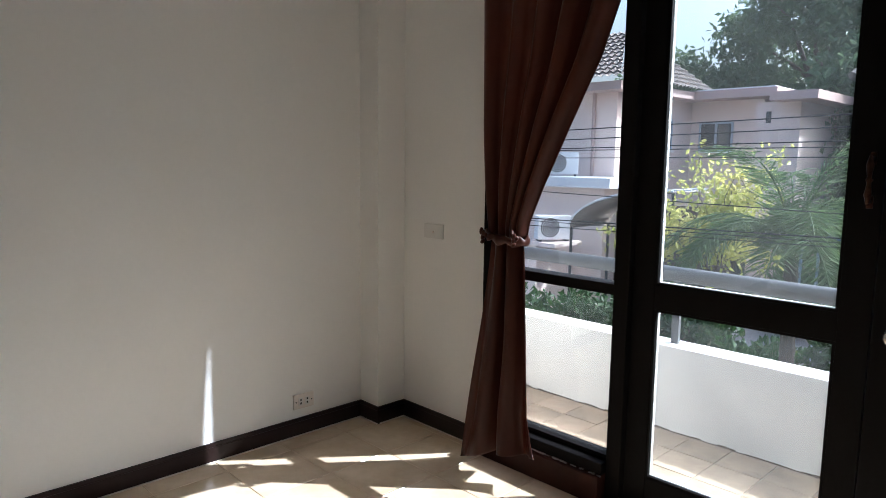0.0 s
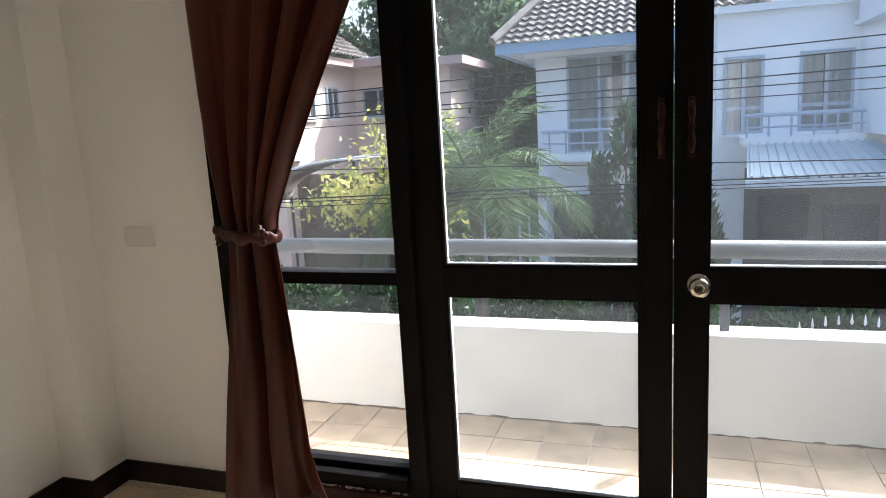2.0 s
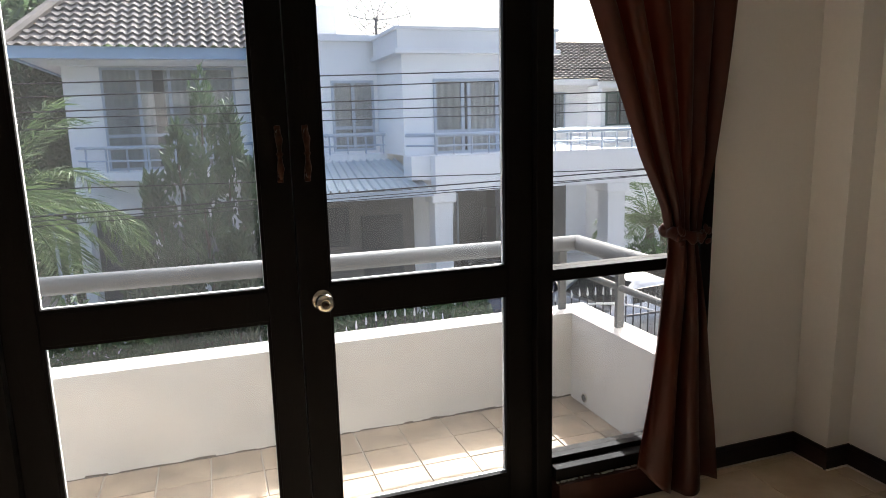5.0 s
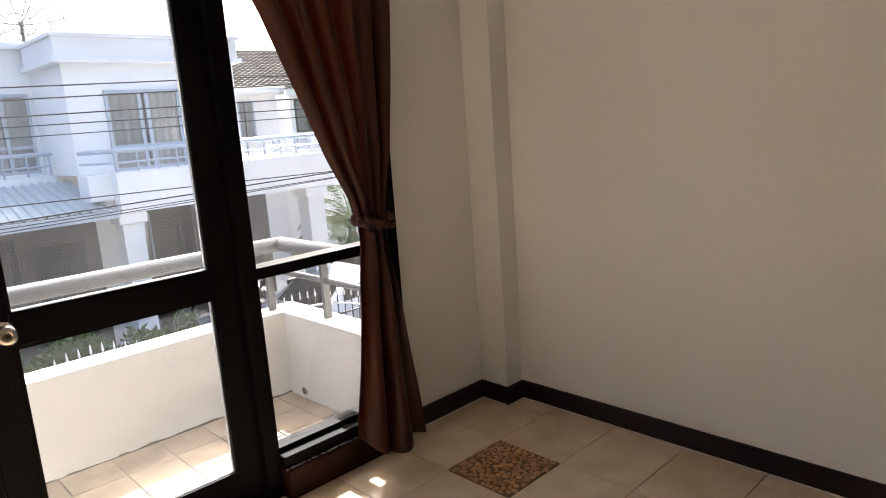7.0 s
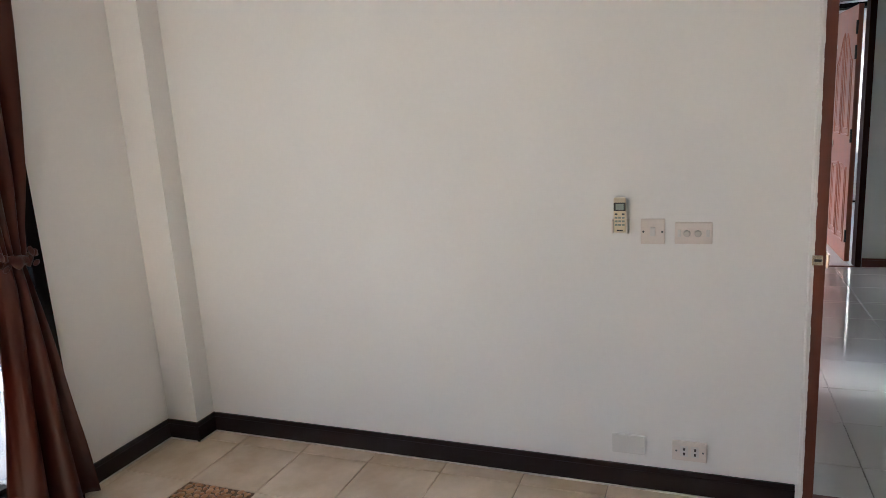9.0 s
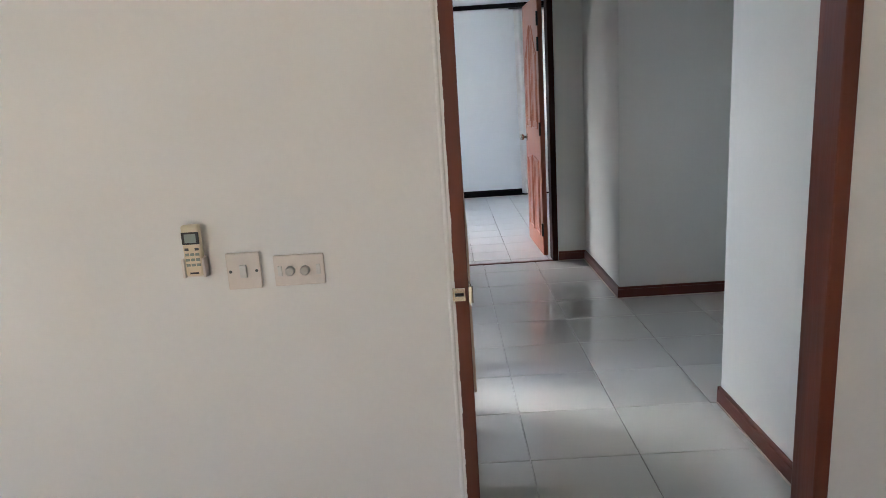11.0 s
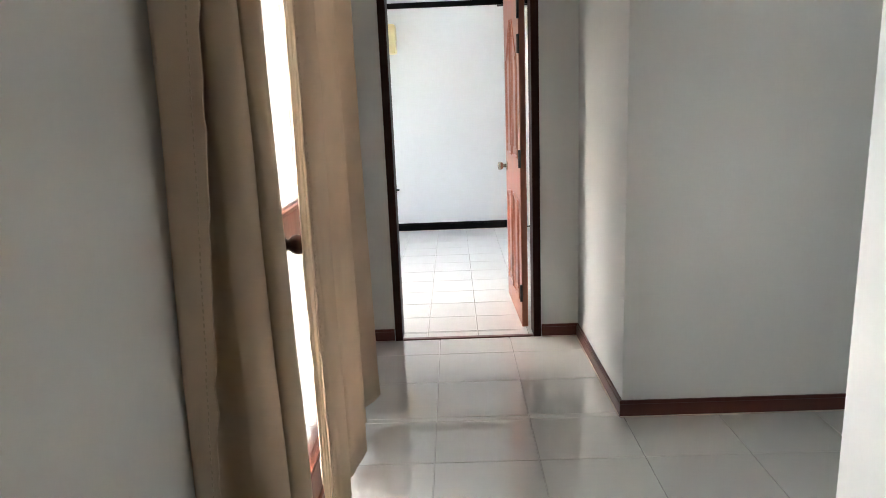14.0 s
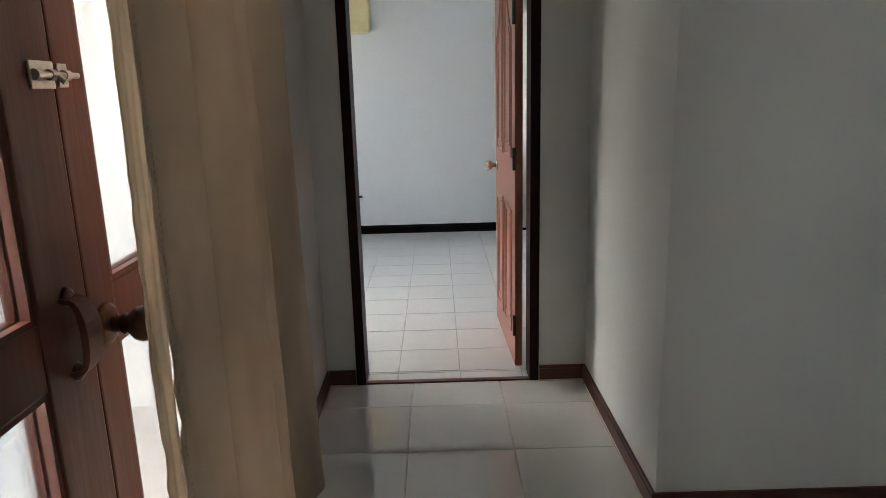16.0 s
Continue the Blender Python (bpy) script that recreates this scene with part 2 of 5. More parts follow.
D = 0.013
baseboard("baseboard_west", [(XL, YB, XL + D, YW - 0.176 - D, 1, 0), (XL, YW - 0.176 - D, XL + 0.146 + D, YW - 0.176, 0, -1),
                             (XL + 0.146, YW - 0.176, XL + 0.146 + D, YW - D, 1, 0), (XL + 0.146, YW - D, DX0, YW, 0, -1)], 0.088, D, M_BASE,
          "dark brown glossy wooden baseboard along the wall")
baseboard("baseboard_east", [(DX1, YW - D, XR - 0.113 - D, YW, 0, -1), (XR - 0.113 - D, YW - 0.164, XR - 0.113, YW, -1, 0),
                             (XR - 0.113 - D, YW - 0.164 - D, XR, YW - 0.164, 0, -1), (XR - D, JY1 + 0.02, XR, YW - 0.164 - D, -1, 0)], 0.088, D, M_BASE,
          "dark brown glossy wooden baseboard along the wall")

# ---- structure: hall ----
HY0, HY1, HX1, CX = -0.616, 0.56, 6.155, 5.138
HZ = 2.62
NX, NY = 3.67, -0.66
solid("hall_floor", [(XR, -3.0, -0.2, HX1 + 0.12, HY1 + 0.12, -0.006)], M_HGROUT, "grey grout bed under the hall tiles", "floor")
solid("hall_ceiling", [(XR + 0.1, -3.1, HZ, HX1, HY1 + 0.12, HZ + 0.12)], M_CEIL, "plain white painted hall ceiling", "ceiling")
GX0, GX1, GTOP = 3.69, 5.12, 2.10
solid("hall_wall_north", [(XR + 0.1, HY1, -0.2, GX0, HY1 + 0.12, HZ), (GX1, HY1, -0.2, HX1, HY1 + 0.12, HZ), (GX0, HY1, GTOP, GX1, HY1 + 0.12, HZ)],
      M_HALLWALL, "pale grey-white painted hall wall with a door opening", "wall")
FY0, FY1, FTOP = -0.405, 0.427, 2.03
solid("hall_wall_east", [(HX1, FY1, -0.2, HX1 + 0.12, HY1 + 0.12, HZ), (HX1, HY0, -0.2, HX1 + 0.12, FY0, HZ), (HX1, FY0, FTOP, HX1 + 0.12, FY1, HZ)],
      M_HALLWALL, "pale grey-white painted wall round the far door", "wall")
solid("hall_wall_south", [(CX, -3.0, -0.2, HX1 + 0.12, HY0, HZ)], M_HALLWALL, "pale grey-white painted wall block with an outer corner", "wall")
solid("hall_wall_west", [(XR + 0.1, -3.0, -0.2, NX, NY, HZ)], M_HALLWALL, "pale grey-white painted wall block beside the doorway", "wall")
solid("hall_wall_back", [(XR + 0.1, -3.12, -0.2, HX1 + 0.12, -3.0, HZ)], M_HALLWALL, "pale grey-white painted wall at the passage end", "wall")
W = 0.012
baseboard("hall_baseboard", [(CX - W, -3.0, CX, HY0 + W, -1, 0), (CX, HY0, HX1 - W, HY0 + W, 0, 1), (HX1 - W, HY0, HX1, FY0 - 0.003, -1, 0),
                             (HX1 - W, FY1 + 0.003, HX1, HY1 - W, -1, 0), (GX1 + 0.003, HY1 - W, HX1, HY1, 0, -1), (XR + 0.1, HY1 - W, GX0 - 0.003, HY1, 0, -1),
                             (XR + 0.1, NY, NX, NY + W, 0, 1), (NX, -3.0, NX + W, NY + W, 1, 0)], 0.072, W, M_WOODB,
          "red-brown varnished wooden baseboard in the hall")

# ---- structure: far room ----
solid("far_floor", [(HX1 + 0.12, -2.6, -0.2, 9.62, 2.3, -0.006)], M_HGROUT, "grey grout bed under the far room tiles", "floor")
solid("far_ceiling", [(HX1 + 0.12, -2.6, 2.46, 9.62, 2.3, 2.58)], M_CEIL, "plain white painted far room ceiling", "ceiling")
M_FWALL = mat("far_room_paint", (0.80, 0.81, 0.81), 0.75, var=0.02, scale=1.2, bump=0.1, fine=60)
WY0, WY1, WZ0, WZ1 = -2.0, -0.62, 0.75, 2.05
solid("far_wall_east", [(9.50, WY1, -0.2, 9.62, 2.3, 2.46), (9.50, -2.6, -0.2, 9.62, WY0, 2.46), (9.50, WY0, -0.2, 9.62, WY1, WZ0), (9.50, WY0, WZ1, 9.62, WY1, 2.46)],
      M_FWALL, "white painted wall of the far room with a window", "wall")
# the hole in this wall is an unseen addition that brightens the far room
solid("far_wall_north", [(HX1 + 0.12, 2.18, -0.2, 7.4, 2.3, 2.46), (8.8, 2.18, -0.2, 9.5, 2.3, 2.46), (7.4, 2.18, -0.2, 8.8, 2.3, 0.95), (7.4, 2.18, 2.0, 8.8, 2.3, 2.46)],
      M_FWALL, "white painted far room wall beside the terrace with an added unseen opening", "wall")
# out-of-view slab added to stop sun entering the opening below it
solid("far_sun_slab", [(HX1 + 0.12, 2.3, 2.46, 9.62, 3.5, 2.58)], M_CEIL, "unseen white slab added above the far room opening to block the sun", "eave")
solid("far_wall_south", [(HX1 + 0.12, -2.6, -0.2, 9.5, -2.48, 2.46)], M_FWALL, "plain white painted wall of the far room", "wall")
solid("far_wall_west", [(HX1 + 0.12, HY1 + 0.12, -0.2, HX1 + 0.24, 2.18, 2.46)], M_FWALL, "plain white painted wall of the far room", "wall")
baseboard("far_baseboard", [(9.488, WY1 - 1.8, 9.5, 2.18, -1, 0)], 0.085, W, M_BLACK, "black painted baseboard of the far room")
solid("far_cornice", [(9.47, -2.48, 2.235, 9.5, 2.18, 2.285)], M_BLACK, "black painted ceiling trim of the far room", "trim")

# ---- structure: balcony ----
BZ = -0.05
solid("balcony_floor", [(-2.1, YW + 0.13, -0.3, 2.13, 4.12, BZ - 0.006)], M_BGROUT, "pale mortar bed of the balcony floor", "floor")
bm = bmesh.new()
box(bm, -2.1, 3.97, BZ - 0.25, 2.145, 4.13, 0.405, 0.006)
box(bm, 1.99, YW + 0.13, BZ - 0.25, 2.145, 3.97, 0.404, 0.004)
box(bm, -2.1, YW + 0.13, BZ - 0.25, -1.95, 3.97, 0.404, 0.004)
jt = bmesh.new()
rj = random.Random(8)
for i in range(90):
    a = -1.95 + 3.94 * i / 90
    box(jt, a, 3.97 - rj.uniform(0.001, 0.006), BZ - 0.004, a + 3.94 / 90, 3.971, BZ + rj.uniform(0.002, 0.012))
tagged(part("parapet_joint", jt, mat("grimy_mortar", (0.16, 0.13, 0.10), 0.9, var=0.2, scale=20)), "dark grimy joint at the foot of the parapet", "trim", kind="structure")
tagged(part("balcony_parapet", bm, M_PARAPET), "low white plastered balcony parapet with flat top", "parapet", kind="structure")

# ---- balcony doors ----
M_PUTTY = mat("pale_putty", (0.62, 0.60, 0.56), 0.7, var=0.1, scale=20, bump=0.2)


def glazed(parent, x0, x1, z0, z1, mz0, mz1, st, y0, y1, mat_f, mat_g, bot, putty):
    """Stiles, three rails and two panes between x0 and x1; mz0..mz1 is the middle rail."""
    for a, b in ((x0, x0 + st), (x1 - st, x1)):
        part("stile", box(bmesh.new(), a, y0, z0, b, y1, z1, 0.004), mat_f, parent)
    for a, b in ((z0, z0 + bot), (mz0, mz1), (z1 - 0.09, z1)):
        part("rail", box(bmesh.new(), x0 + st, y0 + 0.002, a, x1 - st, y1 - 0.002, b, 0.003), mat_f, parent)
    yc = (y0 + y1) / 2
    for a, b in ((z0 + bot, mz0), (mz1, z1 - 0.09)):
        p = part("pane", box(bmesh.new(), x0 + st - 0.004, yc - 0.002, a - 0.004, x1 - st + 0.004, yc + 0.002, b + 0.004), mat_g, parent, "clear glass pane")
        p.visible_shadow = False
        for s in (-1, 1):
            bd = bmesh.new()
            t = 0.009
            ya, yb = (y0 + 0.004, yc - 0.003) if s < 0 else (yc + 0.003, y1 - 0.004)
            box(bd, x0 + st, ya, a, x0 + st + t, yb, b)
            box(bd, x1 - st - t, ya, a, x1 - st, yb, b)
            box(bd, x0 + st + t, ya, a, x1 - st - t, yb, a + t)
            box(bd, x0 + st + t, ya, b - t, x1 - st - t, yb, b)
            part("glazing_bead", bd, mat_f if s < 0 else putty, parent)


Y0, Y1 = 3.012, 3.055
fr = thing("door_frame", "black-brown painted wooden frame of the balcony doors", "door frame", (0.5, 3.03, 0), kind="structure")
fr.location = (0, 0, 0)
for a, b in ((DX0, DX0 + 0.05), (-0.362, -0.298), (1.288, 1.350), (DX1 - 0.05, DX1)):
    part("post", box(bmesh.new(), a, 2.985, 0.0, b, 3.10, DTOP, 0.004), M_BLACK, fr)
part("head", box(bmesh.new(), DX0 + 0.05, 2.987, DTOP - 0.06, DX1 - 0.05, 3.098, DTOP, 0.003), M_BLACK, fr)
part("threshold", box(bmesh.new(), -0.298, 2.99, -0.004, 1.288, 3.09, 0.022, 0.004), M_BLACK, fr)


def sidelight(name, x0, x1):
    s = thing(name, "fixed black-framed sidelight with two clear panes", "window", kind="structure")
    part("curb", box(bmesh.new(), x0, 2.93, 0, x1, 3.10, 0.115, 0.005), M_DARKFRAME, s, "dark brown boxed curb")
    part("sill", box(bmesh.new(), x0, 2.955, 0.118, x1, 3.10, 0.165, 0.005), M_BLACK, s)
    part("rail", box(bmesh.new(), x0, 3.005, 0.165, x1, 3.07, 0.185, 0.003), M_BLACK, s)
    bm, rg = bmesh.new(), random.Random(int(x1 * 50))
    for i in range(70):
        a = x0 + (x1 - x0) * i / 70
        if rg.random() < 0.8:
            box(bm, a, 2.9545 - rg.uniform(0.002, 0.009), 0.1145, a + (x1 - x0) / 70, 2.9555, 0.117 + rg.uniform(0, 0.003))
    part("flaking_paint", bm, M_PUTTY, s, "flaking pale paint line above the curb")
    part("rail", box(bmesh.new(), x0, 2.998, 0.842, x1, 3.08, 0.885, 0.004), M_BLACK, s)
    for a, b in ((0.185, 0.842), (0.885, DTOP - 0.06)):
        p = part("pane", box(bmesh.new(), x0 + 0.002, 3.036, a, x1 - 0.002, 3.040, b), M_GLASSS, s, "clear glass pane")
        p.visible_shadow = False


sidelight("window_1", DX0 + 0.05, -0.362)
sidelight("window_2", 1.350, DX1 - 0.05)


def pull(parent, x, y, z0, z1):
    h = part("pull_handle", lathe(bmesh.new(), [(0.004, 0), (0.006, 0.01), (0.011, 0.03), (0.007, 0.05), (0.006, 0.066), (0.011, 0.072), (0.006, 0.078), (0.007, 0.092), (0.011, 0.115), (0.006, 0.134), (0.004, 0.144)],
                                  Matrix.Translation((x, y - 0.03, z0))), M_BRASS, parent, "aged bronze turned pull handle")
    for z in (z0 + 0.004, z1 - 0.012):
        part("base_plate", box(bmesh.new(), x - 0.009, y - 0.006, z - 0.016, x + 0.009, y, z + 0.022, 0.004), M_BRASS, h)
        part("stud", rod(bmesh.new(), (x, y - 0.03, z + 0.004), (x, y - 0.005, z + 0.004), 0.006), M_BRASS, h)


def leaf(name, x0, x1, hx, knob):
    d = thing(name, "black-brown painted glazed balcony door, shut", "door", kind="structure")
    glazed(d, x0, x1, 0.03, DTOP - 0.064, 0.812, 0.905, 0.09, Y0, Y1, M_BLACK, M_GLASSD, 0.118, M_PUTTY)
    pull(d, hx, Y0, 1.24, 1.384)
    if knob:
        m = Matrix.Translation((knob, Y0, 0.862)) @ Matrix.Rotation(radians(90), 4, "X")
        k = part("door_knob", lathe(bmesh.new(), [(0.012, 0), (0.012, 0.022), (0.024, 0.030), (0.029, 0.042), (0.028, 0.052), (0.018, 0.060), (0.010, 0.060), (0.009, 0.054)], m), M_CHROME, d, "round steel door knob")
        part("rose", lathe(bmesh.new(), [(0.034, 0), (0.033, 0.006), (0.022, 0.010), (0.013, 0.011)], m), M_CHROME, k)
        part("keyhole", lathe(bmesh.new(), [(0.006, 0.055), (0.006, 0.063), (0.004, 0.064)], m, 12), M_DKBRONZE, k)
    b = part("floor_bolt", box(bmesh.new(), hx - 0.008, Y0 - 0.01, 0.05, hx + 0.008, Y0, 0.16, 0.003), M_BRASS, d, "aged bronze barrel bolt")
    part("bolt_rod", rod(bmesh.new(), (hx, Y0 - 0.014, 0.03), (hx, Y0 - 0.014, 0.17), 0.005), M_BRASS, b)
    return d


leaf("door_1", -0.295, 0.4975, 0.466, None)
leaf("door_2", 0.5005, 1.285, 0.545, 0.568)


# ---- curtains ----
def cloth(name, parent, rows, y0, folds, amp, material, label="", bow=((0, 0), (1, 0)), nu=150, nv=70, seed=1, thick=0.0025, dip=0.0):
    """A pleated cloth between edges given as rows (z, x_left, x_right, y_shift, hem rise, fold depth); dip: how far the hem sags in the middle."""
    rng = random.Random(seed)
    ph = [rng.uniform(0, 6.28) for _ in range(8)]
    zs = [r[0] for r in rows]
    order = np.argsort(zs)
    zs = np.array(zs)[order]
    cols = [np.array([r[k] for r in rows], float)[order] for k in range(1, len(rows[0]))]
    s = np.linspace(0, 1, nv + 1)
    verts, faces = [], []
    for j in range(nv + 1):
        zl = zs[0] + (zs[-1] - zs[0]) * s[j]
        xl, xr, dy, hem, g = (float(np.interp(zl, zs, c)) for c in cols)
        for i in range(nu + 1):
            u = i / nu
            uu = u + 0.02 * math.sin(5 * u + ph[0]) + 0.012 * math.sin(9 * u + 3 * s[j] + ph[1])
            a = amp * g * (0.7 + 0.3 * math.sin(7 * u + ph[2]))
            w = math.sin(2 * math.pi * folds * uu + ph[3] + 0.5 * math.sin(2.2 * s[j] + ph[4]))
            w = math.copysign(abs(w) ** 0.75, w)
            y = y0 + dy + a * w + float(np.interp(u, [k[0] for k in bow], [k[1] for k in bow])) + 0.004 * math.sin(23 * u + 8 * s[j] + ph[5])
            x = xl + (xr - xl) * u + 0.3 * a * math.cos(2 * math.pi * folds * uu + ph[3])
            verts.append((x, y, zl + (hem * u - dip * math.sin(math.pi * u) ** 2) * (1 - s[j]) ** 3))
    for j in range(nv):
        for i in range(nu):
            k = j * (nu + 1) + i
            faces.append((k, k + 1, k + nu + 2, k + nu + 1))
    ob = raw(name, verts, faces, material, parent, label, True)
    md = ob.modifiers.new("thickness", "SOLIDIFY")
    md.thickness = thick
    return ob


def tieback(parent, x0, x1, y, z):
    """A twisted ruffled band round the gathered cloth."""
    bm = bmesh.new()
    n, k = 72, 10
    cx, rx, ry = (x0 + x1) / 2, (x1 - x0) / 2 + 0.008, 0.058
    rings = []
    for i in range(n):
        a = 2 * math.pi * i / n
        c = Vector((cx + rx * math.cos(a), y + ry * math.sin(a), z - 0.012 * math.cos(a + 0.4) + 0.004 * math.sin(9 * a)))
        out = Vector((math.cos(a), math.sin(a), 0))
        r = 0.010 + 0.0035 * math.sin(11 * a)
        rings.append([bm.verts.new(c + out * (r * math.cos(2 * math.pi * q / k)) + Vector((0, 0, (0.020 + 0.005 * math.sin(7 * a)) * math.sin(2 * math.pi * q / k)))) for q in range(k)])
    for i in range(n):
        p, q = rings[i], rings[(i + 1) % n]
        for j in range(k):
            bm.faces.new((p[j], p[(j + 1) % k], q[(j + 1) % k], q[j])).smooth = True
    t = part("tieback", bm, M_CURT, parent, "ruffled brown satin band")
    for s, xx in ((1, x1 - 0.01), (1, x0 + 0.012)):
        bm = bmesh.new()
        rng = random.Random(3)
        for q in range(7):
            bmesh.ops.create_icosphere(bm, subdivisions=2, radius=1, matrix=Matrix.Translation((xx + rng.uniform(-0.014, 0.014), y - 0.058 + rng.uniform(-0.01, 0.012), z + rng.uniform(-0.022, 0.026)))
                                       @ Matrix.Rotation(rng.uniform(0, 3), 4, "Y") @ Matrix.Diagonal((0.014, 0.008, 0.009, 1)))
        part("ruffle", bm, M_CURT, t, smooth=True)


c = thing("window_curtain", "brown satin curtain tied back beside the balcony doors", "curtain", group="bedroom curtains")
cloth("drape", c, [(2.45, -1.09, 0.0, 0, 0, 1.0), (2.05, -1.035, -0.32, 0, 0, 1.0), (1.75, -1.02, -0.43, 0, 0, 1), (1.5, -1.005, -0.565, 0, 0, 0.95), (1.25, -0.985, -0.69, 0, 0, 0.85), (1.10, -0.965, -0.755, 0, 0, 0.8), (1.03, -0.955, -0.765, 0, 0, 0.8)],
      2.935, 5.2, 0.036, M_CURT, seed=4)
cloth("drape", c, [(1.03, -0.955, -0.765, 0, 0, 0.8), (0.9, -0.965, -0.745, -0.01, 0, 0.85), (0.6, -0.99, -0.70, -0.04, 0.0, 0.95), (0.3, -1.015, -0.66, -0.075, 0, 1.0), (0.0, -1.05, -0.59, -0.10, 0.15, 1.1)],
      2.935, 2.6, 0.046, M_CURT, seed=7, dip=-0.03)
tieback(c, -0.96, -0.765, 2.935, 1.03)
c = thing("window_curtain", "brown satin curtain tied back beside the balcony doors", "curtain", group="bedroom curtains")
cloth("drape", c, [(2.45, 0.98, 2.05, 0, 0, 1.0), (2.05, 1.31, 2.015, 0, 0, 1.0), (1.75, 1.465, 1.99, 0, 0, 1), (1.5, 1.565, 1.965, 0, 0, 0.95), (1.25, 1.66, 1.94, 0, 0, 0.85), (1.08, 1.745, 1.905, 0, 0, 0.8), (0.985, 1.765, 1.895, 0, 0, 0.8)],
      2.93, 5.2, 0.036, M_CURT, seed=11)
cloth("drape", c, [(0.985, 1.765, 1.895, 0, 0, 0.8), (0.9, 1.76, 1.90, -0.01, 0, 0.85), (0.6, 1.71, 1.925, -0.035, 0, 0.95), (0.3, 1.64, 1.945, -0.065, -0.0, 1.0), (0.17, 1.605, 1.955, -0.08, -0.10, 1.1)],
      2.93, 2.7, 0.044, M_CURT, seed=13, dip=0.09)
tieback(c, 1.765, 1.895, 2.93, 0.985)

# ---- bedroom doorway ----
M_STOP = mat("grey_brown_wood", (0.11, 0.075, 0.064), 0.6, spec=0.12, var=0.15, scale=12, bump=0.2, stretch=(1, 1, 0.1))
f = thing("door_frame", "worn red-brown wooden frame of the bedroom doorway", "door frame", kind="structure")
part("jamb", box(bmesh.new(), XR - 0.002, JY1 - 0.036, 0, XR + 0.016, JY1, JTOP, 0.003), M_WOOD, f)
part("jamb", box(bmesh.new(), XR - 0.002, JY0, 0, XR + 0.108, JY0 + 0.036, JTOP, 0.004), M_WOOD, f)
part("rebate", box(bmesh.new(), XR + 0.016, JY1 - 0.034, 0, XR + 0.060, JY1, JTOP, 0.002), M_DARKFRAME, f, "dark brown rebate")
part("door_stop", box(bmesh.new(), XR + 0.060, JY1 - 0.037, 0, XR + 0.106, JY1, JTOP, 0.005), M_STOP, f, "grey-brown worn door stop")
part("head", box(bmesh.new(), XR - 0.012, JY0 + 0.036, JTOP - 0.036, XR + 0.047, JY1 - 0.036, JTOP, 0.004), M_WOOD, f)
part("threshold", box(bmesh.new(), XR + 0.002, JY0 + 0.036, -0.006, XR + 0.098, JY1 - 0.036, 0.006, 0.003), M_WOODB, f)
s = part("strike_plate", box(bmesh.new(), XR - 0.004, JY1 - 0.040, 0.835, XR + 0.03, JY1 - 0.036, 0.885, 0.0015), M_CHROME, f, "steel strike plate with a curved lip")
part("lip", rod(bmesh.new(), (XR - 0.003, JY1 - 0.040, 0.840), (XR - 0.003, JY1 - 0.040, 0.880), 0.006), M_CHROME, s)
part("front_plate", box(bmesh.new(), XR - 0.007, JY1 - 0.028, 0.846, XR - 0.002, JY1 + 0.002, 0.878, 0.0018), M_CHROME, s, "curved steel lip wrapped round the jamb")
part("front_slot", box(bmesh.new(), XR - 0.0078, JY1 - 0.024, 0.858, XR - 0.0068, JY1 - 0.004, 0.866), M_DARK, s)
part("latch_hole", box(bmesh.new(), XR + 0.004, JY1 - 0.0415, 0.849, XR + 0.020, JY1 - 0.0398, 0.871), M_DARK, s)
for z in (0.849 - 0.008, 0.871 + 0.008):
    part("screw", rod(bmesh.new(), (XR + 0.012, JY1 - 0.042, z), (XR + 0.012, JY1 - 0.0395, z), 0.003, n=8), M_DKBRONZE, s)

bm = bmesh.new()
rng = random.Random(17)
for i in range(150):
    z = i * JTOP / 150
    w = 0.0015 + 0.0018 * noise.noise(Vector((0, 0, z * 22))) + rng.uniform(0, 0.001)
    box(bm, XR - 0.004, JY1 - 0.002 - w, z, XR - 0.0005, JY1 + 0.006, z + JTOP / 150)
rod(bm, (XR - 0.001, JY1 + 0.007, 0.09), (XR - 0.001, JY1 + 0.007, JTOP), 0.006, n=10)
tagged(part("plaster_edge", bm, M_WALL), "ragged painted plaster edge along the door frame", "trim", kind="structure")
for k in range(26):
    z, x = rng.uniform(0.25, 1.75), XR + rng.uniform(0.0, 0.042)
    r = rng.uniform(0.002, 0.006)
    bm = bmesh.new()
    bmesh.ops.create_icosphere(bm, subdivisions=1, radius=1.0, matrix=Matrix.Translation((x, JY1 - 0.036, z)) @ Matrix.Rotation(rng.uniform(-0.4, 0.4), 4, "Y") @ Matrix.Diagonal((r, 0.0006, r * rng.uniform(1, 3), 1)))
    part("paint_chip", bm, M_DARKFRAME if k % 4 else M_PUTTY, f)

# ---- far door ----
f = thing("door_frame", "dark brown wooden frame of the far door", "door frame", kind="structure")
part("jamb", box(bmesh.new(), HX1 - 0.008, FY1 - 0.042, 0, HX1 + 0.125, FY1, FTOP, 0.003), M_DARKFRAME, f)
part("jamb", box(bmesh.new(), HX1 - 0.008, FY0, 0, HX1 + 0.125, FY0 + 0.042, FTOP, 0.003), M_DARKFRAME, f)
part("head", box(bmesh.new(), HX1 - 0.008, FY0 + 0.042, FTOP - 0.042, HX1 + 0.125, FY1 - 0.042, FTOP, 0.003), M_DARKFRAME, f)
part("threshold", box(bmesh.new(), HX1 - 0.004, FY0 + 0.042, -0.006, HX1 + 0.028, FY1 - 0.042, 0.007, 0.003), M_WOODB, f, "red-brown threshold strip")
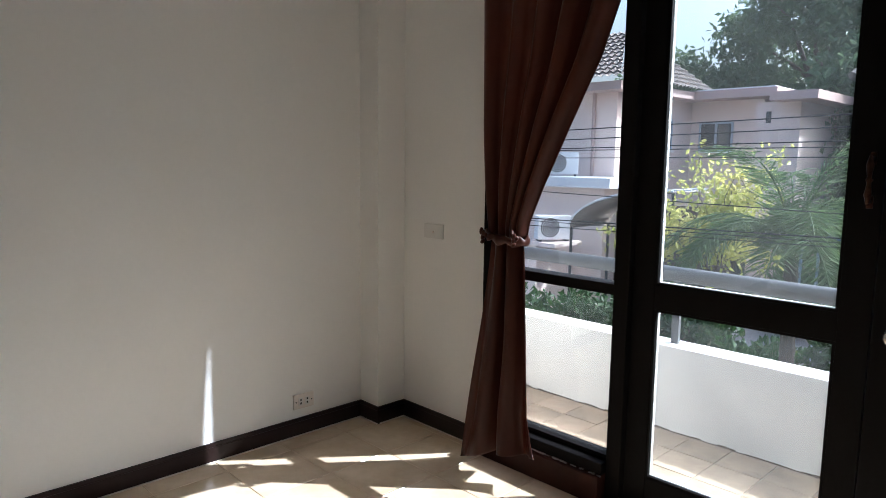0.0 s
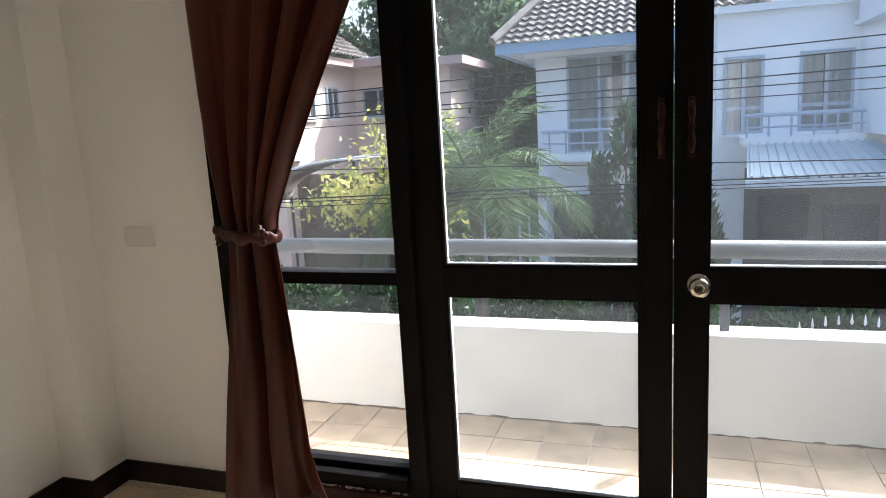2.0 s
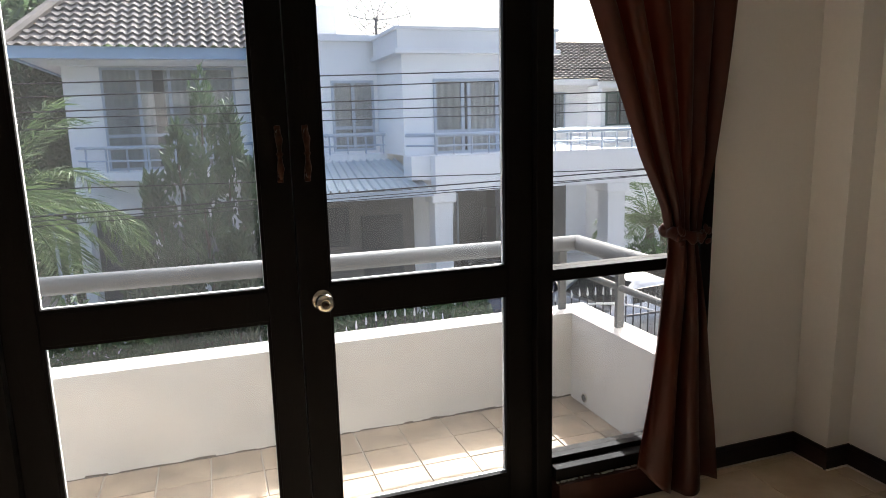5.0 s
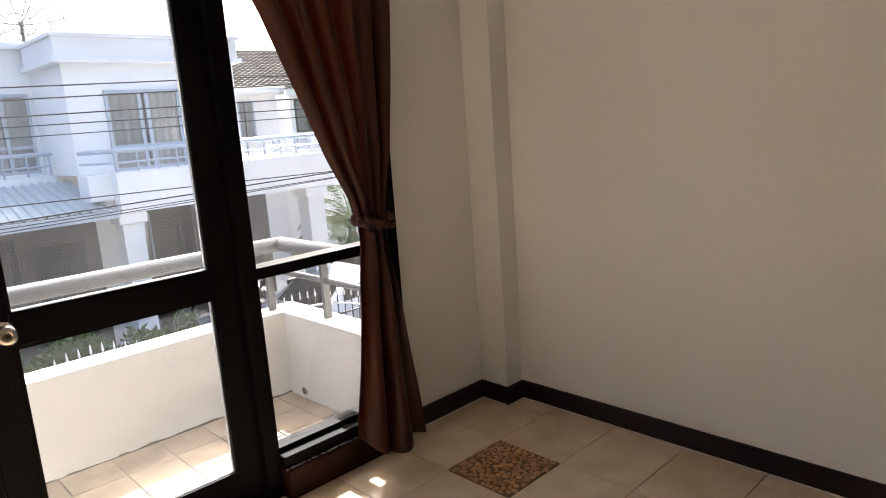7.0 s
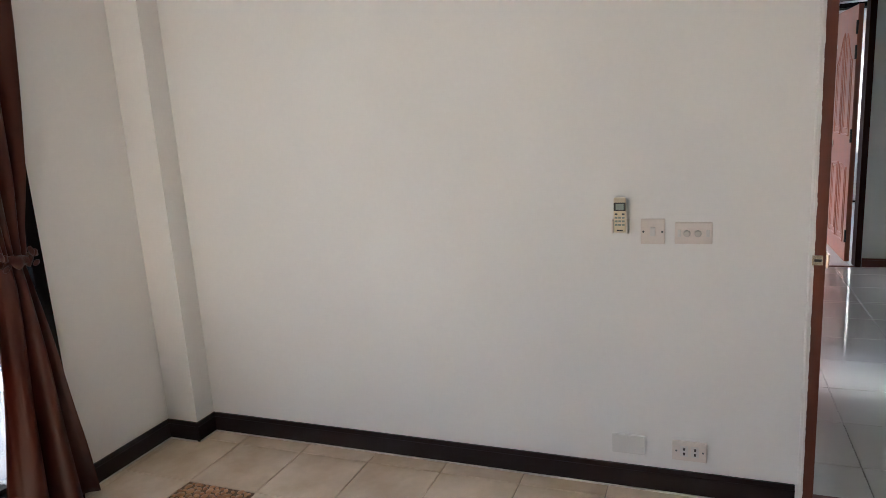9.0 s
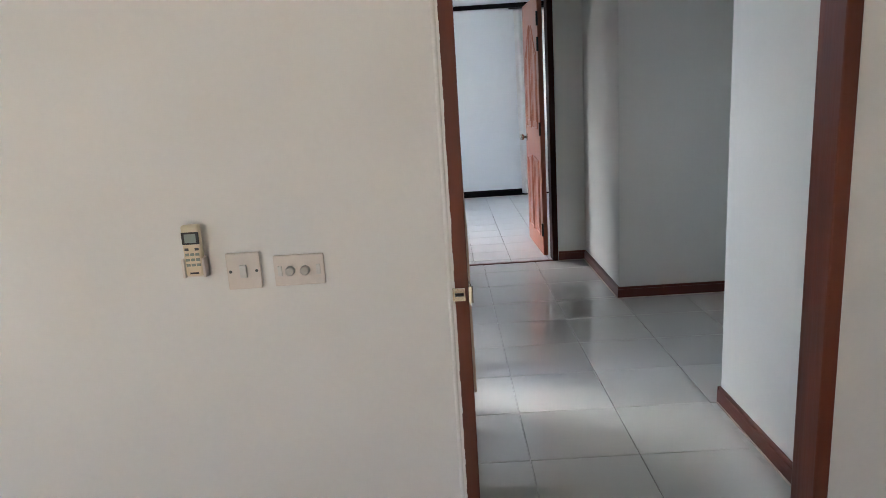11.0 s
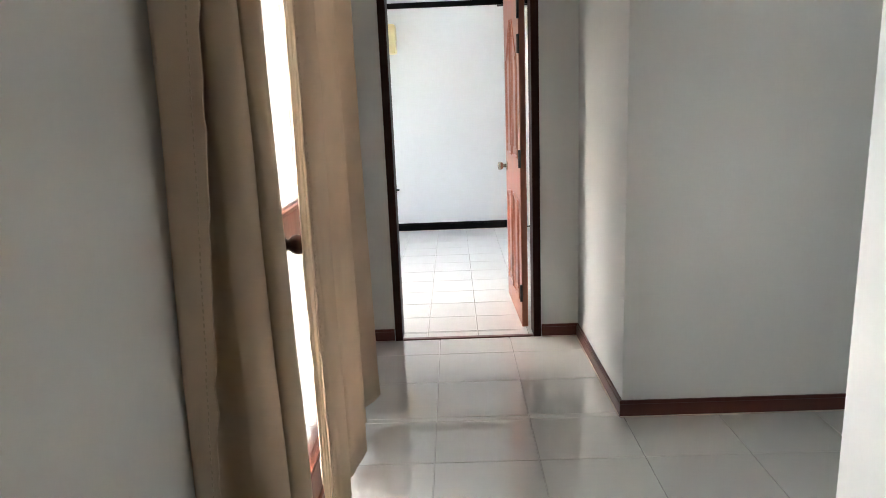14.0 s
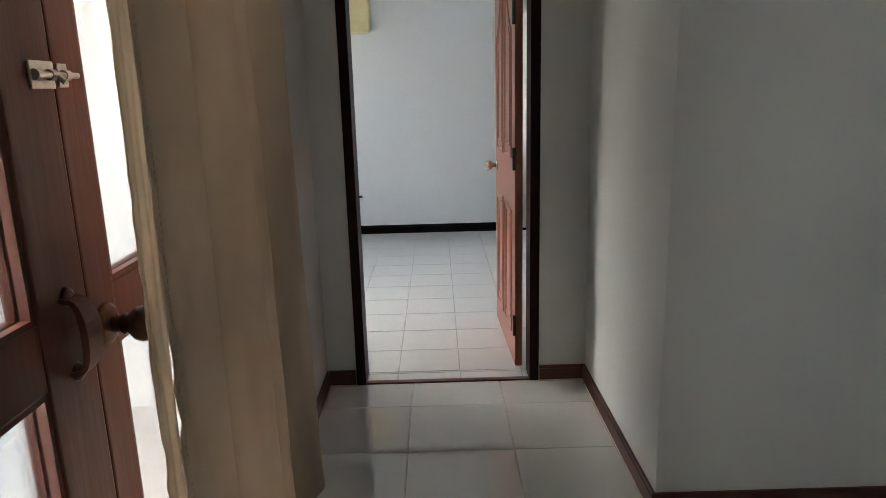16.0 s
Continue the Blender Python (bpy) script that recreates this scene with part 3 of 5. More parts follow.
part("strike_pin", rod(bmesh.new(), (HX1 + 0.06, FY1 - 0.062, 0.86), (HX1 + 0.06, FY1 - 0.04, 0.86), 0.005), M_DARK, f)

d = thing("door_3", "red-brown moulded wooden door standing open", "door", (HX1 + 0.137, FY0 + 0.074, 0.0), kind="structure")
d.rotation_euler = (0, 0, radians(1.6))
LW, LT, LH = 0.735, 0.036, 1.965
part("slab", box(bmesh.new(), 0, -LT / 2, 0.012, LW, LT / 2, LH, 0.003), M_DOORWOOD, d)


def moulding(pts, y, r):
    """A raised closed bead along points (x, z) on the door's face."""
    bm = bmesh.new()
    n = len(pts)
    cx, cz = sum(p[0] for p in pts) / n, sum(p[1] for p in pts) / n
    k, rings = 6, []
    for i in range(n):
        a, b, c2 = Vector(pts[i - 1]), Vector(pts[i]), Vector(pts[(i + 1) % n])
        t = ((b - a).normalized() + (c2 - b).normalized()).normalized()
        nn = Vector((-t.y, t.x))
        rings.append([bm.verts.new((b.x + nn.x * r * math.cos(2 * math.pi * q / k), y + 0.6 * r * math.sin(2 * math.pi * q / k), b.y + nn.y * r * math.cos(2 * math.pi * q / k))) for q in range(k)])
    for i in range(n):
        p, q = rings[i], rings[(i + 1) % n]
        for j in range(k):
            bm.faces.new((p[j], p[(j + 1) % k], q[(j + 1) % k], q[j])).smooth = True
    return bm


def panel_pts(x0, x1, z0, z1, rise):
    """rise > 0: the top climbs to the right in an ogee, < 0 to the left."""
    top = []
    for i in range(9):
        u = i / 8
        e = u if rise > 0 else 1 - u
        top.append((x0 + (x1 - x0) * u, z1 + abs(rise) * (e * e * (3 - 2 * e))))
    return [(x0, z0), (x1, z0)] [::-1] + top


for y in (LT / 2, -LT / 2):
    for x0, x1, z0, z1, rise in ((0.10, 0.335, 1.0, 1.56, 0.22), (0.40, 0.635, 1.0, 1.56, -0.22), (0.10, 0.335, 0.16, 0.74, 0.02), (0.40, 0.635, 0.16, 0.74, -0.02)):
        p = part("panel_moulding", moulding(panel_pts(x0, x1, z0, z1, rise), y, 0.012), M_DOORWOOD, d)
        part("inner_moulding", moulding(panel_pts(x0 + 0.05, x1 - 0.05, z0 + 0.05, z1 - 0.02, rise * 0.9), y, 0.008), M_DOORWOOD, p)
for s in (1, -1):
    m = Matrix.Translation((LW - 0.06, s * LT / 2, 0.90)) @ Matrix.Rotation(radians(-90 * s), 4, "X")
    k = part("door_knob", lathe(bmesh.new(), [(0.011, 0), (0.011, 0.025), (0.024, 0.034), (0.028, 0.046), (0.024, 0.058), (0.008, 0.063)], m), M_CHROME, d, "round steel door knob")
    part("rose", lathe(bmesh.new(), [(0.032, 0), (0.030, 0.006), (0.013, 0.010)], m), M_CHROME, k)
for z in (0.22, 1.0, 1.62, 1.80):
    part("hinge", rod(bmesh.new(), (-0.008, 0.022, z - 0.05), (-0.008, 0.022, z + 0.05), 0.008), M_DARK, d, "black steel hinge")

# ---- hall glazed doors ----
f = thing("door_frame", "red-brown wooden frame of the hall terrace doors", "door frame", kind="structure")
GC = 4.221
for a, b in ((GX0, GX0 + 0.045), (GX1 - 0.045, GX1)):
    part("post", box(bmesh.new(), a, HY1 - 0.018, 0, b, HY1 + 0.11, GTOP, 0.004), M_WOOD, f)
part("head", box(bmesh.new(), GX0 + 0.045, HY1 - 0.018, GTOP - 0.05, GX1 - 0.045, HY1 + 0.11, GTOP, 0.004), M_WOOD, f)
part("threshold", box(bmesh.new(), GX0 + 0.045, HY1 - 0.018, -0.006, GX1 - 0.045, HY1 + 0.11, 0.05, 0.004), M_WOOD, f)
M_BOLT = mat("dull_steel", (0.52, 0.49, 0.46), 0.38, 1.0, var=0.1, scale=60, bump=0.05)
M_HDOOR = mat("brown_varnished_wood", (0.085, 0.024, 0.014), 0.36, spec=0.2, var=0.15, scale=9, bump=0.2, fine=60, stretch=(1, 1, 0.08), tint=(0.13, 0.042, 0.026))
hy0, hy1 = HY1 - 0.012, HY1 + 0.028
for x0, x1, st in ((GX0 + 0.048, GC - 0.001, 0.122), (GC + 0.001, GX1 - 0.048, 0.080)):
    d = thing("door_4" if x0 < 4 else "door_5", "brown varnished glazed terrace door, shut", "door", kind="structure")
    glazed(d, x0, x1, 0.055, GTOP - 0.054, 0.935, 1.028, st, hy0, hy1, M_HDOOR, M_GLASS, 0.12, M_HDOOR)
    if x0 < 4:
        bm = bmesh.new()
        rings = []
        for i in range(17):
            a0 = math.pi * i / 16
            w0 = 0.015 + 0.006 * math.sin(a0) ** 2
            oy, oz = -0.036 * math.sin(a0) ** 0.6, -0.056 * math.cos(a0)
            rings.append([bm.verts.new((GC - 0.058 + sx * w0, hy0 + oy * k, 0.99 + oz * k2)) for sx, k, k2 in ((-1, 1, 1), (1, 1, 1), (1, 0.72, 0.9), (-1, 0.72, 0.9))])
        for p, q in zip(rings, rings[1:]):
            for i in range(4):
                bm.faces.new((p[i], p[(i + 1) % 4], q[(i + 1) % 4], q[i]))
        bm.faces.new(rings[0])
        bm.faces.new(rings[-1][::-1])
        h = part("pull_handle", bm, M_HDOOR, d, "broad curved brown wooden pull handle")
        for z in (0.935, 1.045):
            part("base_plate", lathe(bmesh.new(), [(0.014, 0), (0.012, 0.006), (0.006, 0.009)], Matrix.Translation((GC - 0.055, hy0, z)) @ Matrix.Rotation(radians(90), 4, "X"), 16), M_DKBRONZE, h)
        b = part("barrel_bolt", box(bmesh.new(), GC - 0.060, hy0 - 0.004, 1.322, GC - 0.004, hy0, 1.358, 0.0018), M_BOLT, d, "steel barrel bolt")
        part("bolt_rod", rod(bmesh.new(), (GC - 0.055, hy0 - 0.009, 1.34), (GC + 0.045, hy0 - 0.009, 1.34), 0.0042), M_BOLT, b)
        for x in (GC - 0.052, GC - 0.018):
            part("sleeve", rod(bmesh.new(), (x - 0.006, hy0 - 0.007, 1.34), (x + 0.006, hy0 - 0.007, 1.34), 0.0075), M_BOLT, b)
        part("bolt_grip", rod(bmesh.new(), (GC - 0.012, hy0 - 0.022, 1.330), (GC - 0.012, hy0 - 0.009, 1.34), 0.004), M_BOLT, b)
    else:
        m = Matrix.Translation((GC + 0.04, hy0, 0.972)) @ Matrix.Rotation(radians(90), 4, "X")
        k = part("door_knob", lathe(bmesh.new(), [(0.013, 0.008), (0.013, 0.026), (0.018, 0.030), (0.014, 0.036), (0.026, 0.048), (0.029, 0.060), (0.024, 0.072), (0.010, 0.078)], m, 12), M_DKBRONZE, d, "faceted dark bronze door knob")
        part("rose", lathe(bmesh.new(), [(0.033, 0), (0.033, 0.005), (0.024, 0.012), (0.015, 0.013)], m), M_DKBRONZE, k)
        p = part("bolt_keeper", box(bmesh.new(), GC + 0.006, hy0 - 0.004, 1.324, GC + 0.030, hy0, 1.356, 0.0018), M_BOLT, d, "steel bolt keeper")
        part("loop", rod(bmesh.new(), (GC + 0.011, hy0 - 0.007, 1.34), (GC + 0.024, hy0 - 0.007, 1.34), 0.0075), M_BOLT, p)

def spline(pts, per=9):
    """A smooth line through plan points."""
    q = [pts[0]] + list(pts) + [pts[-1]]
    out = []
    for i in range(1, len(q) - 2):
        a, b, c, d = (Vector(q[i + k]) for k in (-1, 0, 1, 2))
        for j in range(per):
            t = j / per
            out.append(0.5 * ((2 * b) + (c - a) * t + (2 * a - 5 * b + 4 * c - d) * t * t + (3 * b - a - 3 * c + d) * t ** 3))
    out.append(Vector(pts[-1]))
    return out


def pleats(name, parent, pts, z0, z1, axis, flare, lean, taper, material, label="", seed=1, shift=(0, 0), nz=80, stitch=False):
    """Heavy pleated cloth: a folded plan line drawn from hem to top, wider towards the hem; the first point is its wavy free edge."""
    line = spline(pts)
    n = len(line)
    verts, faces = [], []

    def at(i, z):
        s = (z - 0.2) / 1.9
        k = 1 + flare * max(-0.45, 0.42 - s)
        v = line[i]
        sway = 0.0045 * noise.noise(Vector((i * 0.045, z * 1.7, seed))) + 0.0022 * noise.noise(Vector((i * 0.16, z * 5, seed + 3)))
        x, y = axis[0] + (v.x - axis[0]) * k + sway * 1.5, axis[1] + (v.y - axis[1]) * (1 + 0.35 * flare * max(-0.08, 0.42 - s)) + sway * 1.6
        y += (v.y - axis[1]) * taper * min(0.5, max(-0.5, 1.1 - z))
        y += lean * min(0.5, max(-0.55, 1.1 - z)) * max(0, 1 - i / 27)
        e = max(0, 1 - i / 7)
        x += e * 0.004 * noise.noise(Vector((1, z * 16, seed)))
        y += e * (0.005 * noise.noise(Vector((7, z * 19, seed))) + 0.003 * noise.noise(Vector((3, z * 45, seed))))
        return (x + shift[0], y + shift[1], z)
    for j in range(nz + 1):
        z = z0 + (z1 - z0) * j / nz
        for i in range(n):
            x, y, zz = at(i, z)
            verts.append((x, y, zz + (0.012 * math.sin(i * 0.11 + seed) * max(0, 1 - j / 6) if z0 < 0.3 else 0)))
    for j in range(nz):
        for i in range(n - 1):
            k = j * n + i
            faces.append((k, k + 1, k + n + 1, k + n))
    ob = raw(name, verts, faces, material, parent, label, True)
    md = ob.modifiers.new("thickness", "SOLIDIFY")
    md.thickness, md.offset = 0.002, 0
    if stitch:
        bm = bmesh.new()
        z = 0.15
        while z < z1 - 0.05:
            x, y, zz = at(5, z)
            box(bm, x - 0.0022, y - 0.0012, z, x - 0.0008, y + 0.0012, z + 0.007)
            z += 0.0125
        part("stitching", bm, M_STITCH, ob, "row of pale hem stitches")
    return ob


M_STITCH = mat("pale_thread", (0.50, 0.40, 0.29), 0.8, var=0.05, bump=0.0)
for label, axis, pts, flare, lean, taper in (
        ("beige heavy curtain bunched before the terrace doors", (3.6, 0.45),
         [(3.566, 0.466), (3.577, 0.503), (3.590, 0.537), (3.622, 0.548), (3.648, 0.52), (3.635, 0.480), (3.594, 0.444), (3.581, 0.410), (3.598, 0.388), (3.635, 0.405), (3.650, 0.432),
          (3.634, 0.410), (3.606, 0.378), (3.617, 0.352), (3.640, 0.378), (3.655, 0.405), (3.68, 0.45), (3.705, 0.485), (3.73, 0.475), (3.75, 0.505)], 0.14, 0.07, 0.10),
        ("beige heavy curtain with a stitched edge hanging half open", (4.236, 0.44),
         [(4.236, 0.443), (4.258, 0.434), (4.29, 0.424), (4.36, 0.417), (4.416, 0.430), (4.432, 0.450), (4.426, 0.505), (4.436, 0.512), (4.444, 0.470), (4.460, 0.436), (4.52, 0.420), (4.58, 0.406), (4.62, 0.402), (4.636, 0.412), (4.640, 0.44), (4.638, 0.485), (4.70, 0.476),
          (4.76, 0.452), (4.805, 0.431), (4.824, 0.440), (4.832, 0.485), (4.89, 0.502), (4.96, 0.445), (5.02, 0.410), (5.052, 0.406), (5.07, 0.440), (5.06, 0.490)], 0.17, 0.0, 0.0)):
    c = thing("door_curtain", label, "curtain", group="hall curtains")
    pleats("drape", c, pts, 0.14, 2.30, axis, flare, lean, taper, M_BEIGE, seed=22, stitch=True)
    pleats("hem", c, pts, 0.142, 0.222, axis, flare, lean, taper, M_BEIGE, "double-folded hem", seed=22, shift=(0.003, 0.004), nz=6)
    part("curtain_rod", rod(bmesh.new(), (pts[0][0] - 0.1, 0.45, 2.315), (pts[-1][0] + 0.06, 0.45, 2.315), 0.012), M_DARK, c)

M_LINING = mat("pale_curtain_lining", (0.70, 0.60, 0.47), 0.8, var=0.06, scale=14, bump=0.2, fine=500, trans=0.5, tcol=(0.84, 0.72, 0.56))
pleats("lining", c, [(4.213, 0.462), (4.220, 0.457), (4.228, 0.451), (4.237, 0.446)], 0.16, 2.29, (4.236, 0.44), 0.0, 0.0, 0.0, M_LINING, "pale lining turned back behind the free edge", seed=23)

# ---- terrace outside the hall ----
solid("terrace_floor", [(XR + 0.1, HY1 + 0.12, -0.3, 6.1, 4.4, -0.05)], mat("terrace_concrete", (0.74, 0.73, 0.70), 0.8, var=0.1, scale=3, bump=0.3), "pale concrete terrace floor", "floor")
solid("terrace_wall", [(6.1, HY1 + 0.12, -0.3, 6.225, 4.4, 1.75)], mat("bright_white_render", (0.86, 0.86, 0.85), 0.8, var=0.03, scale=2, bump=0.2), "white plastered terrace wall", "wall")


# unseen slab, added and sized to keep direct sun out of the hall
solid("terrace_sun_slab", [(XR + 0.1, HY1 + 0.12, 2.63, 6.45, 2.85, 2.75)], M_CEIL, "unseen white slab added above the terrace doors to block the sun", "eave")

# ---- plates, sockets, remote ----
def plate(name, label, at, rz, w, h):
    """A wall plate lying in local x-z, facing local -y."""
    e = thing(name, label, "socket" if "socket" in name else "switch" if "switch" in name else "plate", at)
    e.rotation_euler = (0, 0, rz)
    part("face_plate", box(bmesh.new(), -w / 2, -0.009, -h / 2, w / 2, 0, h / 2, 0.003), M_PLASTICW if "blank" in name else M_PLASTIC, e)
    return e


def screws(e, w):
    for s in (-1, 1):
        part("screw_cap", rod(bmesh.new(), (s * w, -0.0105, 0), (s * w, -0.008, 0), 0.0035, n=12), M_STEEL, e)


def socket(e):
    for x in (-0.018, 0.018):
        p = part("socket_insert", box(bmesh.new(), x - 0.013, -0.0115, -0.020, x + 0.013, -0.008, 0.020, 0.0015), M_PLASTICW, e)
        for z in (-0.009, 0.009):
            part("pin_hole", box(bmesh.new(), x - 0.0035, -0.0125, z - 0.005, x + 0.0035, -0.0113, z + 0.005), M_DARK, p)
    screws(e, 0.044)


M_KNOB = mat("grey_dial_plastic", (0.55, 0.52, 0.47), 0.3, var=0.05, bump=0.0)
EAST, WEST, NORTH = radians(-90), radians(90), 0.0
e = plate("light_switch", "square ivory light switch on the wall", (XR, 0.889, 0.950), EAST, 0.078, 0.086)
part("rocker", box(bmesh.new(), -0.008, -0.015, -0.015, 0.008, -0.008, 0.015, 0.002), M_PLASTICW, e)
screws(e, 0.030)
e = plate("dimmer_switch", "ivory dimmer plate with two round knobs", (XR, 0.762, 0.945), EAST, 0.116, 0.072)
for x in (-0.020, 0.014):
    m = Matrix.Translation((x, -0.009, 0)) @ Matrix.Rotation(radians(90), 4, "X")
    part("dimmer_knob", lathe(bmesh.new(), [(0.011, 0), (0.0105, 0.012), (0.008, 0.014)], m, 20), M_KNOB, e, "small grey plastic dial")
for x in (-0.044, 0.044):
    part("rocker", box(bmesh.new(), x - 0.005, -0.0115, -0.012, x + 0.005, -0.008, 0.012, 0.0015), M_PLASTICW, e)
e = plate("wall_socket", "ivory double wall socket above the baseboard", (XR, 0.765, 0.167), EAST, 0.115, 0.073)
socket(e)
plate("blank_plate", "blank white cover plate above the baseboard", (XR, 0.972, 0.169), EAST, 0.115, 0.073)
e = plate("wall_socket", "ivory double wall socket above the baseboard", (XL, 2.468, 0.170), WEST, 0.115, 0.073)
socket(e)
e = plate("blank_plate", "blank off-white cover plate on the wall", (-1.388, YW, 1.008), NORTH, 0.135, 0.072)
part("cable_knob", rod(bmesh.new(), (0, -0.014, -0.004), (0, -0.008, -0.004), 0.006), M_PLASTIC, e)
e = thing("remote_control", "ivory air-conditioner remote in its wall cradle", "remote", (XR, 0.994, 1.004))
e.rotation_euler = (radians(-2), 0, EAST)
M_REMOTE = mat("yellowed_ivory_plastic", (0.70, 0.60, 0.42), 0.35, var=0.03, scale=20, bump=0.0)
part("cradle", box(bmesh.new(), -0.0265, -0.016, -0.060, 0.0265, 0, -0.012, 0.004), M_PLASTIC, e, "pale wall cradle")
for sx in (-1, 1):
    part("cradle_cheek", box(bmesh.new(), sx * 0.0235 - 0.003, -0.030, -0.058, sx * 0.0235 + 0.003, -0.002, -0.014, 0.002), M_PLASTIC, e)
body = part("remote_body", box(bmesh.new(), -0.0205, -0.026, -0.056, 0.0205, -0.006, 0.062, 0.006), M_REMOTE, e, "yellowed ivory remote body")
part("display_frame", box(bmesh.new(), -0.0195, -0.0272, 0.018, 0.0195, -0.0255, 0.046, 0.001), M_DARK, body)
part("display", box(bmesh.new(), -0.013, -0.0280, 0.022, 0.013, -0.0270, 0.042), M_LCD, body)
for r in range(4):
    for q in range(3):
        if (r, q) != (0, 1):
            part("button", box(bmesh.new(), -0.016 + q * 0.0115, -0.0275, 0.004 - r * 0.012, -0.007 + q * 0.0115, -0.0255, 0.010 - r * 0.012, 0.0008), M_LCD if r else M_STEEL, body)
part("name_bar", box(bmesh.new(), -0.010, -0.0268, -0.050, 0.010, -0.0258, -0.046), M_DARK, body)

# ---- far room things ----
M_ACY = mat("yellowed_plastic", (0.76, 0.66, 0.36), 0.4, var=0.04, scale=6, bump=0.0)
a = thing("air_conditioner", "yellowed wall-mounted air conditioner", "air conditioner", (9.5, 0.98, 1.94))
part("case", box(bmesh.new(), -0.19, -0.40, -0.14, 0, 0.40, 0.14, 0.03), M_ACY, a)
for i in range(4):
    part("louvre", box(bmesh.new(), -0.196, -0.37, -0.10 + i * 0.016, -0.188, 0.37, -0.092 + i * 0.016, 0.002), M_ACY, a)
part("side_vent", box(bmesh.new(), -0.12, -0.404, -0.10, -0.05, -0.399, -0.02, 0.002), M_PLASTIC, a)
c = thing("window_curtain", "white cloth curtain at the far room window", "curtain")
part("rod", rod(bmesh.new(), (9.43, -2.15, 2.22), (9.43, -0.42, 2.22), 0.011), M_DARK, c, "thin dark curtain rod")
dr = cloth("drape", c, [(2.2, -1.25, -0.47, 0, 0, 0.8), (1.0, -1.2, -0.48, 0, 0, 1.0), (0.04, -1.15, -0.50, 0, 0, 1.2)], 0, 5, 0.035, M_SHEER, seed=31)
dr.rotation_euler = (0, 0, radians(90))
dr.location = (9.40, 0, 0)
w = thing("window_3", "white-framed sliding window of the far room", "window", kind="structure")
for y in (WY0, (WY0 + WY1) / 2 - 0.02, WY1 - 0.04):
    part("stile", box(bmesh.new(), 9.53, y, WZ0, 9.58, y + 0.04, WZ1, 0.003), M_PLASTICW, w)
for z in (WZ0, WZ1 - 0.04):
    part("rail", box(bmesh.new(), 9.532, WY0 + 0.04, z, 9.578, WY1 - 0.04, z + 0.04, 0.003), M_PLASTICW, w)

# ---- balcony rail ----
r = thing("balcony_rail", "grey painted round steel rail on short posts", "railing")
bm = bmesh.new()
rod(bm, (-2.1, 4.055, 0.785), (2.07, 4.055, 0.755), 0.040, n=20)
bmesh.ops.create_uvsphere(bm, u_segments=20, v_segments=12, radius=0.040, matrix=Matrix.Translation((2.07, 4.055, 0.755)))
rod(bm, (2.07, 4.055, 0.755), (2.07, 3.14, 0.755), 0.040, n=20)
part("top_rail", bm, M_STEEL, r, smooth=True)
part("lower_rail", rod(bmesh.new(), (2.07, 4.03, 0.60), (2.07, 3.14, 0.60), 0.017), M_STEEL, r)
for x, y in ((-0.63, 4.055), (-1.9, 4.055), (0.72, 4.055), (1.98, 4.055), (2.07, 3.66), (2.07, 3.26)):
    part("post", box(bmesh.new(), x - 0.02, y - 0.012, 0.404, x + 0.02, y + 0.012, 0.75, 0.003), M_STEEL, r)
d = thing("drain_hole", "small dark round drain in the parapet", "drain", (1.99, 3.83, 0.0))
part("drain_rim", rod(bmesh.new(), (-0.006, 0, -0.01), (0.002, 0, -0.01), 0.024, n=20), M_BGROUT, d)
part("drain_mouth", rod(bmesh.new(), (-0.008, 0, -0.01), (-0.0055, 0, -0.01), 0.019, n=20), M_DARK, d)

# ---- outside: ground, street ----
GZ = -2.9
M_GROUND = mat("dry_ground", (0.30, 0.25, 0.18), 0.9, var=0.15, scale=0.4, bump=0.4, fine=12)
M_ROAD = mat("street_concrete", (0.30, 0.29, 0.27), 0.85, var=0.12, scale=1.0, bump=0.5, fine=40)
M_PAVE = mat("driveway_concrete", (0.54, 0.52, 0.48), 0.85, var=0.1, scale=0.8, bump=0.3, fine=20)
M_WHITE = mat("white_render", (0.84, 0.845, 0.85), 0.85, var=0.035, scale=0.5, bump=0.2, fine=14)
M_WHITE2 = mat("weathered_white_render", (0.79, 0.80, 0.81), 0.85, var=0.06, scale=0.9, bump=0.2, fine=14)
M_PINK = mat("pink_render", (0.84, 0.69, 0.61), 0.85, var=0.05, scale=0.5, bump=0.2, fine=14)
M_PINKTRIM = mat("pink_brown_trim", (0.50, 0.37, 0.33), 0.7, var=0.06, scale=1.0)
M_BLUE = mat("pale_blue_trim", (0.36, 0.48, 0.62), 0.55, var=0.05, scale=2.0)
M_ROOF = mat("grey_roof_tile", (0.24, 0.205, 0.18), 0.85, var=0.25, scale=3.5, bump=0.3, fine=20)
M_METAL = mat("blue_grey_metal_sheet", (0.50, 0.57, 0.60), 0.35, 0.3, var=0.05, scale=1.0, bump=0.05)
M_ALU = mat("grey_blue_window_frame", (0.40, 0.46, 0.53), 0.4, var=0.03, scale=5.0, bump=0)
M_DRAPE = mat("grey_lace_curtain", (0.33, 0.345, 0.34), 0.9, var=0.08, scale=3.0, bump=0.1)
# near-black tone that paints in the shade inside openings
M_OPENSHADE = mat("opening_shade", (0.05, 0.055, 0.06), 0.7, var=0.2, scale=1.0, bump=0)
# wall tone darkened so the carport's shade is in the colour
M_SHADE = mat("carport_shade", (0.13, 0.125, 0.115), 0.85, var=0.15, scale=0.8, bump=0.2)
M_LEAF = mat("tree_leaf", (0.14, 0.195, 0.095), 0.5, var=0.3, scale=0.5, bump=0, fine=4, trans=0.5, tint=(0.07, 0.115, 0.05))
